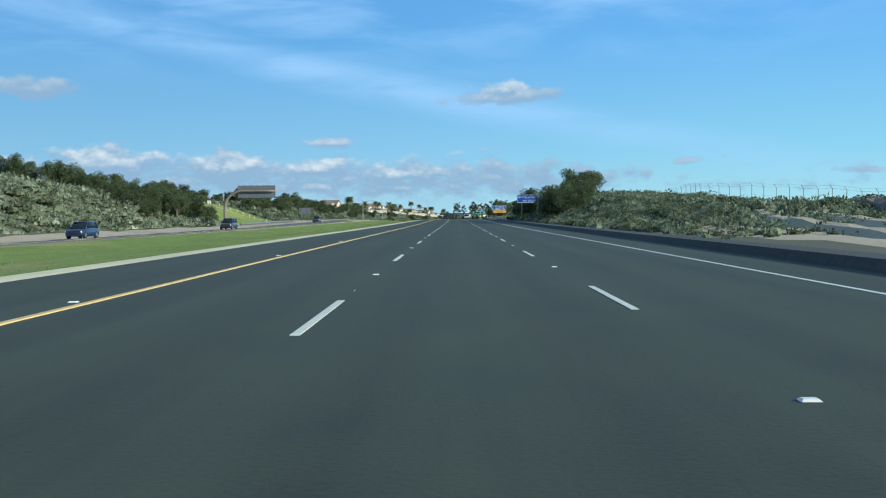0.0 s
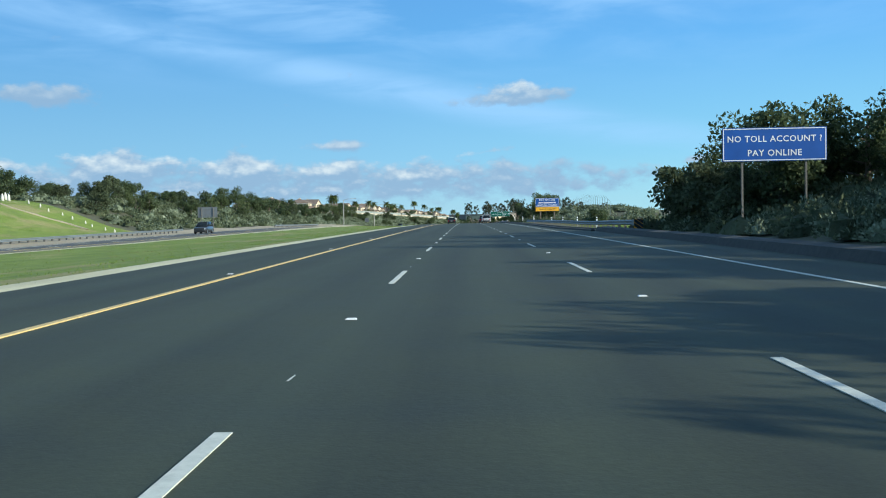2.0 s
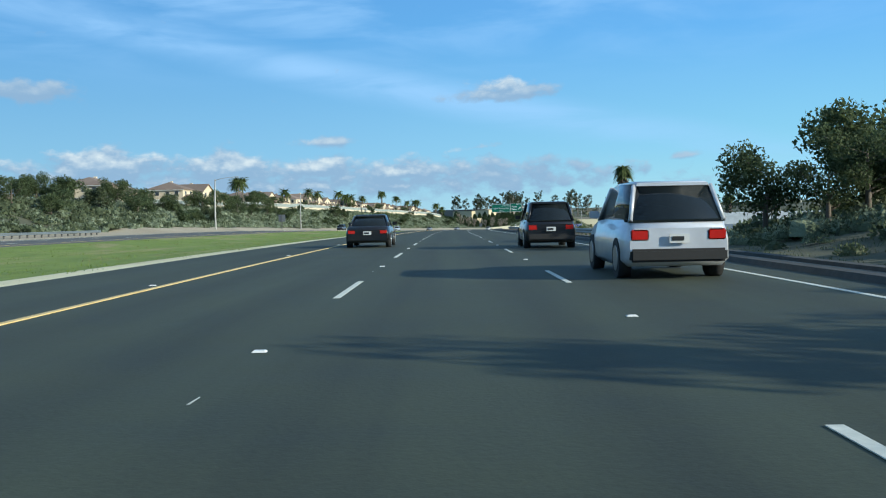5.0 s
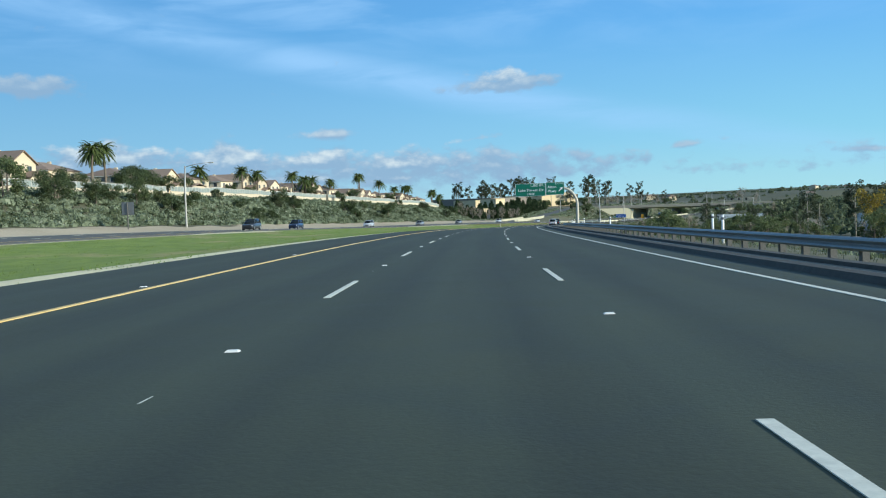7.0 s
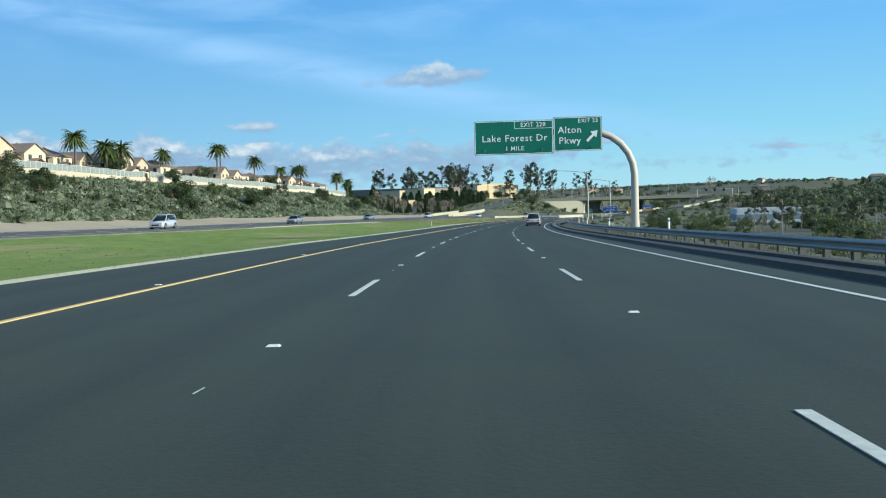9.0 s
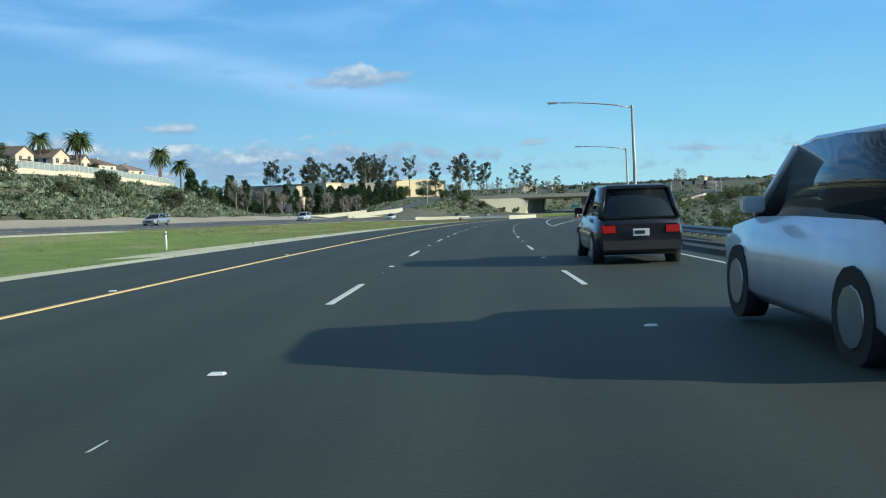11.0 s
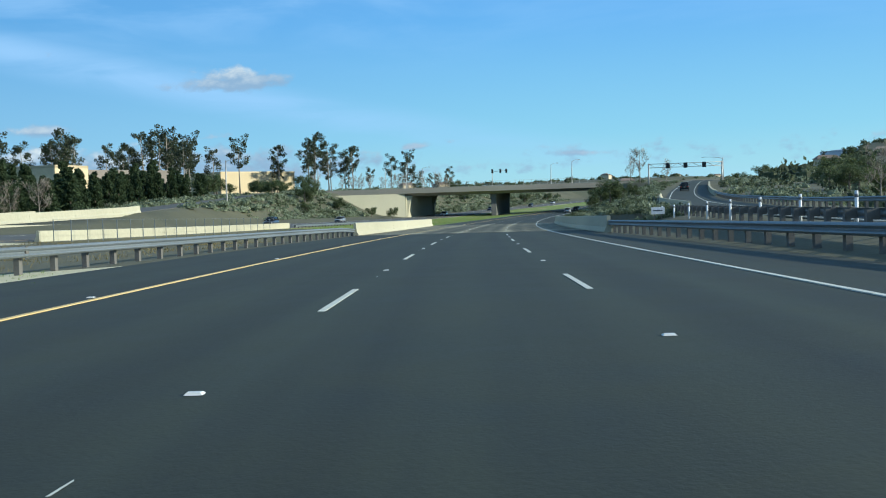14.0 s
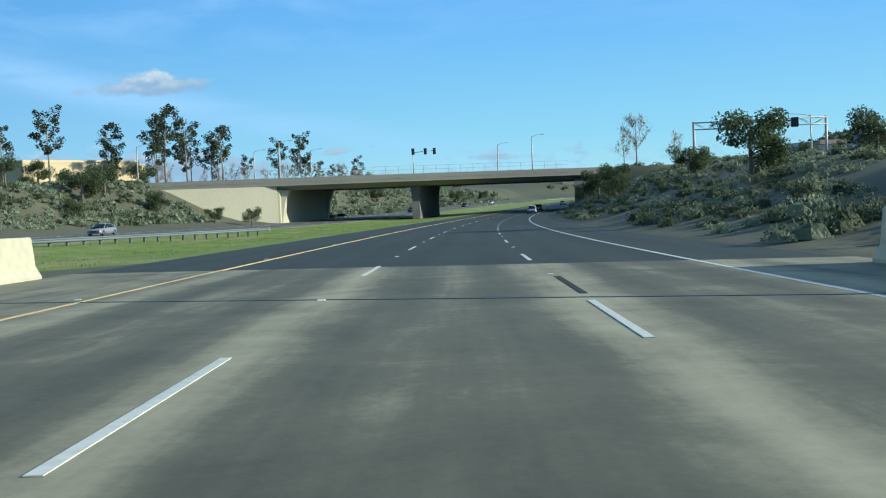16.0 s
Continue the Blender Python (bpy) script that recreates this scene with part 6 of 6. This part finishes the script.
def plant(kind, s, u, size=1.0, seed=0, sink=.1):
    key = (kind, seed)
    m = spot(s, u, surface(s, u) - sink, rv.uniform(0, 360), size)
    if key in STOCK:
        return copy_thing(STOCK[key], m)
    ob = palm(seed / 10, seed, "tall feathery palm tree with a slim trunk", False) if kind == "palm" else palm(seed / 10, seed, "thick palm tree with a shaggy skirt of dead fronds", True) if kind == "skirt" else make_tree(kind, seed)
    STOCK[key] = ob
    ob.matrix_basis = m @ Matrix.Scale(K, 4)
    return ob


# left of the road: broad trees on the first crest, shrubs, palms by the houses
for i in range(40):
    s = rv.uniform(70, 205)
    plant("oak", s, rv.uniform(-96, -66) if s > 110 else rv.uniform(-100, -84), rv.uniform(.55, 1.05), i % 3)
for i in range(14):
    plant("oak", rv.uniform(280, 345), rv.uniform(-100, -84), rv.uniform(.8, 1.2), i % 3)
for i in range(10):
    plant("oak", rv.uniform(208, 300), rv.uniform(-110, -88), rv.uniform(.8, 1.2), i % 3)
for i in range(16):
    plant("oak", rv.uniform(300, 470), rv.uniform(-80, -60), rv.uniform(.5, .85), i % 3)
for i in range(15):
    plant("oak", rv.uniform(400, 520), rv.uniform(-80, -66), rv.uniform(.7, 1.1), i % 3)
for s, u, k in ((533, -68, 1.0), (540, -66, .95), (546, -69, 1.05), (553, -66, .95), (559, -69, .9), (565, -66, .85), (572, -67, .8), (579, -66, .8), (585, -68, .75), (591, -67, .65), (628, -66, .55), (634, -67, .5), (646, -66, .5),
                (659, -68, .9), (664, -66, .8), (708, -66, .55), (713, -67, .6), (726, -66, .6), (732, -67, .65), (738, -66, .55), (790, -67, .5)):
    plant("acacia" if int(s) % 3 == 0 else "oak", s, u, k, int(s) % 2)
for s, u, k in ((600, -77.5, 1.35), (606, -78, 1.25), (612, -77, .95), (595, -76.5, .8)):
    plant("oak", s, u, k, int(s) % 3)
for i in range(12):
    plant("acacia", rv.uniform(290, 400), rv.uniform(-78, -60), rv.uniform(.5, .8), i % 2)
for i in range(22):
    s = rv.uniform(284, 480)
    plant("shrub", s, rv.uniform(-80, toe_l(s) - 8), rv.uniform(.8, 1.4), 2 + i % 4)
for i in range(34):
    s = rv.uniform(470, 850)
    plant("shrub", s, rv.uniform(-73, toe_l(s) - 3), rv.uniform(.7, 1.2), 2 + i % 4)
for s, u, hgt, k in ((845, -78, 75, 1.0), (850, -80, 80, 1.0), (853, -77, 70, 1.0), (584, -77, 75, 1.1), (591, -78, 80, 1.1), (588, -79, 70, 1.15), (661, -79, 75, 1), (671, -79, 70, 1), (697, -79, 70, 1.1), (708, -79, 60, 1.1), (713, -79, 60, 1.0), (763, -81, 100, 1), (767, -82, 105, 1), (788, -82, 85, 1.1),
                     (812, -84, 70, 1), (818, -80, 75, 1), (822, -83, 65, 1.1), (640, -81, 60, 1), (714, -82, 60, 1), (735, -81, 65, 1), (1110, -230, 120, 1), (1118, -236, 115, 1), (1125, -232, 120, 1)):
    plant("palm", s, u, k, {75: 75, 80: 80, 70: 70, 100: 100, 105: 105, 85: 80, 65: 70, 60: 60, 120: 120, 115: 120}[hgt])
for i in range(26):
    s = 470 + i * 14 + rv.uniform(-4, 4)
    plant("oak" if i % 3 else "shrub", s, -78 + rv.uniform(-1, 1), rv.uniform(.4, .75), (i % 3) if i % 3 else 3)
# row of pines with pale bare trees in front, eucalyptus behind
for i in range(215):
    s = rv.uniform(872, 1095)
    plant("pine", s, -76 - 38 * rv.uniform(0, 1) ** 1.5 - max(0, (s - 960)) * .16, rv.uniform(.62, .98), i % 3)
for i in range(13):
    s = 872 + i * 9 + rv.uniform(-3, 3)
    plant("bare", s, -73 - max(0, s - 960) * .16 + rv.uniform(-1.5, 1.5), rv.uniform(.7, 1.0), i % 2)
for i in range(26):
    plant("eucalyptus", rv.uniform(1095, 1210), rv.uniform(-178, -138), rv.uniform(.95, 1.25), i % 3)
for i in range(22):
    t = rv.uniform(0, 1)
    plant("eucalyptus", 1225 + 85 * t + rv.uniform(-6, 6), -134 + 46 * t + rv.uniform(-9, 9), rv.uniform(.62, 1.3) * (1.15 - .5 * t), i % 5)
for i in range(18):
    plant("bare", 1225 + i * 5, -122 + i * 2.4 + rv.uniform(-5, 5), rv.uniform(.9, 1.4), i % 2)
for s, u, k in ((1120, -66, .8), (1112, -72, .95), (1100, -70, .9), (1128, -58, .75), (1090, -66, .6), (1135, -53, .7), (1104, -80, 1.0), (1085, -74, .7)):
    plant("oak", s, u, k, int(s) % 3)
# right of the road: trees on the cut bank, by the second sign, in the valley, on the bank by the bridge
for i in range(22):
    s = rv.uniform(128, 183)
    u = max(rv.uniform(12.6, 20), .31 * (s - 118) + 3.6 if s < 168 else 0)
    plant("oak", s, u, rv.uniform(.40, .60) * (1 if s < 160 else .85), i % 3)
for i in range(9):
    plant("shrub", rv.uniform(206, 221), rv.uniform(-68, -55), rv.uniform(.8, 1.4), 2 + i % 4)
for i in range(26):
    plant("oak", rv.uniform(174, 208), rv.uniform(-80, -57), rv.uniform(.6, .9), i % 3)
for s, u, k in ((126.5, 15.6, .58), (133.5, 14.6, .66), (141, 14.8, .8), (147.5, 15.6, .8), (137, 18, .6), (170, 14.2, .85), (174, 17, .95), (178, 14.6, .8), (169.5, 18, .95), (172, 21, .95), (152, 19.5, .8), (158, 21, .85), (148, 18, .75), (180, 18, .8)):
    plant("oak", s, u, k, int(s) % 3)
for s, u, k in ((124, 13.4, .68), (127.5, 13.0, .86), (130.5, 13.0, .94), (129, 15.5, .86), (132.5, 13.8, .92)):
    plant("oak", s, u, k, int(s) % 3)
for s, u, k in ((182, 13.2, .62), (178, 15.5, .6), (123, 16.5, .5), (187, 16, .6)):
    plant("acacia", s, u, k, int(s) % 2)
for i in range(18):
    s = rv.uniform(290, 348)
    plant("oak", s, rv.uniform(12.8, 14.2 + (s - 288) * .08), rv.uniform(.5, .75), i % 3)
plant("shrub", 268, 19.5, .8, 4)
for s, u, k in ((300, 14.4, .8), (306, 15, .85), (296, 14, .7)):
    plant("acacia", s, u, k, int(s) % 2)
for i in range(12):
    plant("oak", rv.uniform(1200, 1440), rv.uniform(-95, -56), rv.uniform(.6, 1.1), i % 3)
for s, u, k in ((180, 12.2, .95), (176, 12.8, .9), (184, 13.6, .8), (171, 13, .8)):
    plant("shrub", s, u, k, 3)
plant("skirt", 471, 28.2, .86, 122)
plant("skirt", 379, 13.6, .54, 122), plant("skirt", 497, 53, .9, 122)
for i in range(110):
    s = rv.uniform(500, 780) if i % 4 else rv.uniform(520, 600)
    plant(("acacia", "bare", "acacia", "acacia", "eucalyptus")[i % 5], s, main_rail(s) + (rv.uniform(12, 50) if i % 5 < 4 else rv.uniform(34, 60)), rv.uniform(.55, .95) * (.5 if i % 5 == 4 else .68 if i % 5 == 1 else 1), i % 2)
for i in range(26):
    s = rv.uniform(1090, 1220)
    plant("oak", s, rv.uniform(-152, -104), rv.uniform(.8, 1.2), i % 3)
for s, u, k in ((505, 40, 1.0), (512, 46, 1.15), (560, 52, .9), (480, 46, 1.0)):
    plant("yellow", s, u, k, int(s) % 2)
for i in range(40):
    s = rv.uniform(720, 1000)
    off, size = rv.uniform(12, 60), rv.uniform(.6, 1.2)
    if not 765 < s < 850:      # open ground in front of the white shed
        plant(("oak", "acacia", "acacia", "bare")[i % 4], s, table(EDGE_R, s) + off, size, i % 2)
for s, u, k in ((1040, 20, .5), (1044, 22, .5), (1010, 18, .7), (1085, 17, .7), (1100, 16, .75), (1115, 19, .7), (1060, 15, .6), (1128, 15, .8), (1140, 18, .8), (1000, 22, .5)):
    plant("oak", s, u, k, int(s) % 3)
plant("bare", 1172, 27, 1.55, 0), plant("bare", 1176, 36, 1.3, 1), plant("bare", 1168, 24, 1.3, 1)
for i in range(14):
    s = rv.uniform(1180, 1480)
    plant("oak", s, rv.uniform(60, 200), rv.uniform(.8, 1.5), i % 3)
for i in range(24):
    plant("eucalyptus", rv.uniform(1300, 1900), rv.uniform(20, 420), rv.uniform(.4, .7), i % 3)

# ---- vehicles ----
def loft(rings, bm=None):
    bm = bm or bmesh.new()
    rr = [[bm.verts.new(c) for c in ring] for ring in rings]
    n = len(rr[0])
    for a, b in zip(rr, rr[1:]):
        for k in range(n):
            bm.faces.new((a[k], a[(k + 1) % n], b[(k + 1) % n], b[k])).smooth = True
    bm.faces.new(rr[0][::-1]), bm.faces.new(rr[-1])
    return bm


def ring(y, half, z0, z1, tuck=.9):
    """Cross-section of a car body at y, seen along it."""
    return [(-half * .86, y, z0), (-half, y, z0 + .12), (-half, y, (z0 + z1) * .55), (-half * tuck, y, z1), (half * tuck, y, z1), (half, y, (z0 + z1) * .55), (half, y, z0 + .12), (half * .86, y, z0)]


def car(name, label, mat, length, width, height, belt, roof_from, roof_to, nose, tail):
    """A car heading to +y; belt is the height of the window line."""
    c = thing(name, label, "car", "cars on the road")
    L, h = length / 2, width / 2
    body = loft([ring(-L, h * .90, .34, belt * .86), ring(-L + .18, h * .98, .24, belt * tail), ring(-L * .55, h, .20, belt), ring(0, h, .20, belt), ring(L * .45, h, .20, belt * .97), ring(L - .30, h * .95, .22, belt * nose), ring(L, h * .84, .34, belt * nose * .86)])
    part("body", body, mat, c)
    a0, a1, b0, b1 = roof_from
    cab = loft([[(-h * k, y, z) for k, z in ((.90, belt - .04), (kk, zz))] + [(h * k, y, z) for k, z in ((kk, zz), (.90, belt - .04))]
                for y, kk, zz in ((a0, .86, belt), (a1, .72, height - .05), ((a1 + b0) / 2, .74, height), (b0, .73, height - .04), (b1, .84, belt))])
    part("cabin", cab, GLASS, c, "dark tinted windows")
    rf = loft([[(-h * .70, y, z), (-h * .66, y, z + .05), (h * .66, y, z + .05), (h * .70, y, z)] for y, z in ((a1 - .05, height - .06), (a1 + .3, height - .02), (b0 - .3, height - .02), (b0 + .05, height - .07))])
    part("roof", rf, mat, c)
    for y0, y1, top in ((a0, a1, 1), (b1, b0, 1)):
        for sx in (-1, 1):
            part("pillar", tube([(sx * h * .87, y0, belt - .02), (sx * h * .725, y1, height - .05)], .045, 5), mat, c)
    for y in (-L + .85, L - .9):
        for sx in (-1, 1):
            wr = height * .215 if height > 1.55 else .33
            wh = part("wheel", tube([(sx * (h - .22), y, wr), (sx * (h + .01), y, wr)], wr, 16), RUBBER, c)
            part("rim", tube([(sx * (h - .1), y, wr), (sx * (h + .02), y, wr)], wr * .62, 12), CHROME, wh)
    for sx in (-1, 1):
        x0, x1 = sorted((sx * h * .55, sx * h * .88))
        part("tail_light", cube(x0, x1, -L - .02, -L + .2, belt * .66, belt * .84, .02), LAMP_RED, c, "red tail light")
        part("headlight", cube(x0, x1, L - .32, L - .02, belt * .60, belt * .76, .02), LAMP_CLEAR, c, "clear headlight")
        x0, x1 = sorted((sx * (h - .04), sx * (h + .16)))
        part("mirror", cube(x0, x1, b1 - .55, b1 - .40, belt + .02, belt + .17, .02), mat, c)
    part("rear_bumper", cube(-h * .9, h * .9, -L - .06, -L + .12, .32, .55, .04), mat if height < 1.6 else RUBBER, c)
    pt = part("number_plate", cube(-.17, .17, -L - .075, -L - .05, .62 * belt, .62 * belt + .15), PLATE, c)
    bars(pt, 0, .62 * belt + .04, .26, .07, BLACK, 1, -L - .08)
    part("grille", cube(-h * .5, h * .5, L - .06, L + .015, .42, .62, .02), BLACK, c)
    return c


def suv(label, mat):
    return car("suv", label, mat, 4.6, 1.85, 1.70, 1.05, (-2.2, -1.85, .35, 1.15), 0, .86, 1.0)


def coupe(label, mat):
    return car("coupe", label, mat, 4.75, 1.9, 1.40, .92, (-1.55, -.75, .25, 1.05), 0, .86, 1.02)


def sedan(label, mat):
    return car("sedan", label, mat, 4.8, 1.82, 1.45, .95, (-1.75, -1.05, .35, 1.2), 0, .84, 1.02)


white_suv, black_suv = suv("silver-white compact SUV driving in the outer lane", PAINT_WHITE), suv("black boxy SUV driving in the outer lane", PAINT_BLACK)
put(white_suv, 322, 3.75), put(black_suv, 340, 3.5)
black_coupe = coupe("black two-door coupe driving in the inner lane", PAINT_BLACK)
put(black_coupe, 346, -3.7)
copy_thing(white_suv, spot(664, 3.7)), copy_thing(black_suv, spot(678, 3.6)), copy_thing(white_suv, spot(1150, 3.7)), copy_thing(black_suv, spot(1182, 3.5)), copy_thing(black_coupe, spot(1215, .2))
copy_thing(black_suv, spot(1035, table(RAMP_L, 1035) + 2.2, table(RAMP_W, 1035), -6))
blue_suv = suv("dark blue SUV driving towards the camera on the far carriageway", PAINT_BLUE)
put(blue_suv, 96, float(opp_c(96)) - 1.5, float(opp_w(96, -1.5)), 180)
dark_suv = suv("black SUV driving towards the camera on the far carriageway", PAINT_RED)
put(dark_suv, 146, float(opp_c(146)) + 1.5, float(opp_w(146, 1.5)), 180)
grey_sedan = sedan("silver sedan driving towards the camera on the far carriageway", PAINT_GREY)
put(grey_sedan, 770, float(opp_c(770)) - 1.5, float(opp_w(770, -1.5)), 180)
light_suv = suv("white SUV driving towards the camera on the far carriageway", PAINT_WHITE)
put(light_suv, 646, float(opp_c(646)) + 1.0, float(opp_w(646, 1.0)), 180)
for src, s, off in ((dark_suv, 262, -1.5), (dark_suv, 562, 1), (blue_suv, 598, -2), (grey_sedan, 700, 2), (light_suv, 838, -1), (light_suv, 905, 2), (dark_suv, 1000, 1), (grey_sedan, 1060, -2), (light_suv, 1172, 1), (blue_suv, 1255, -1), (dark_suv, 1320, 2), (light_suv, 1380, -2)):
    copy_thing(src, spot(s, float(opp_c(s)) + off, float(opp_w(s, off)), 180))
for src, s, u in ((grey_sedan, 1290, 1.5), (dark_suv, 1340, 3.5), (light_suv, 1380, 0), (blue_suv, 1430, 3.5)):
    copy_thing(src, spot(s, u, 0))
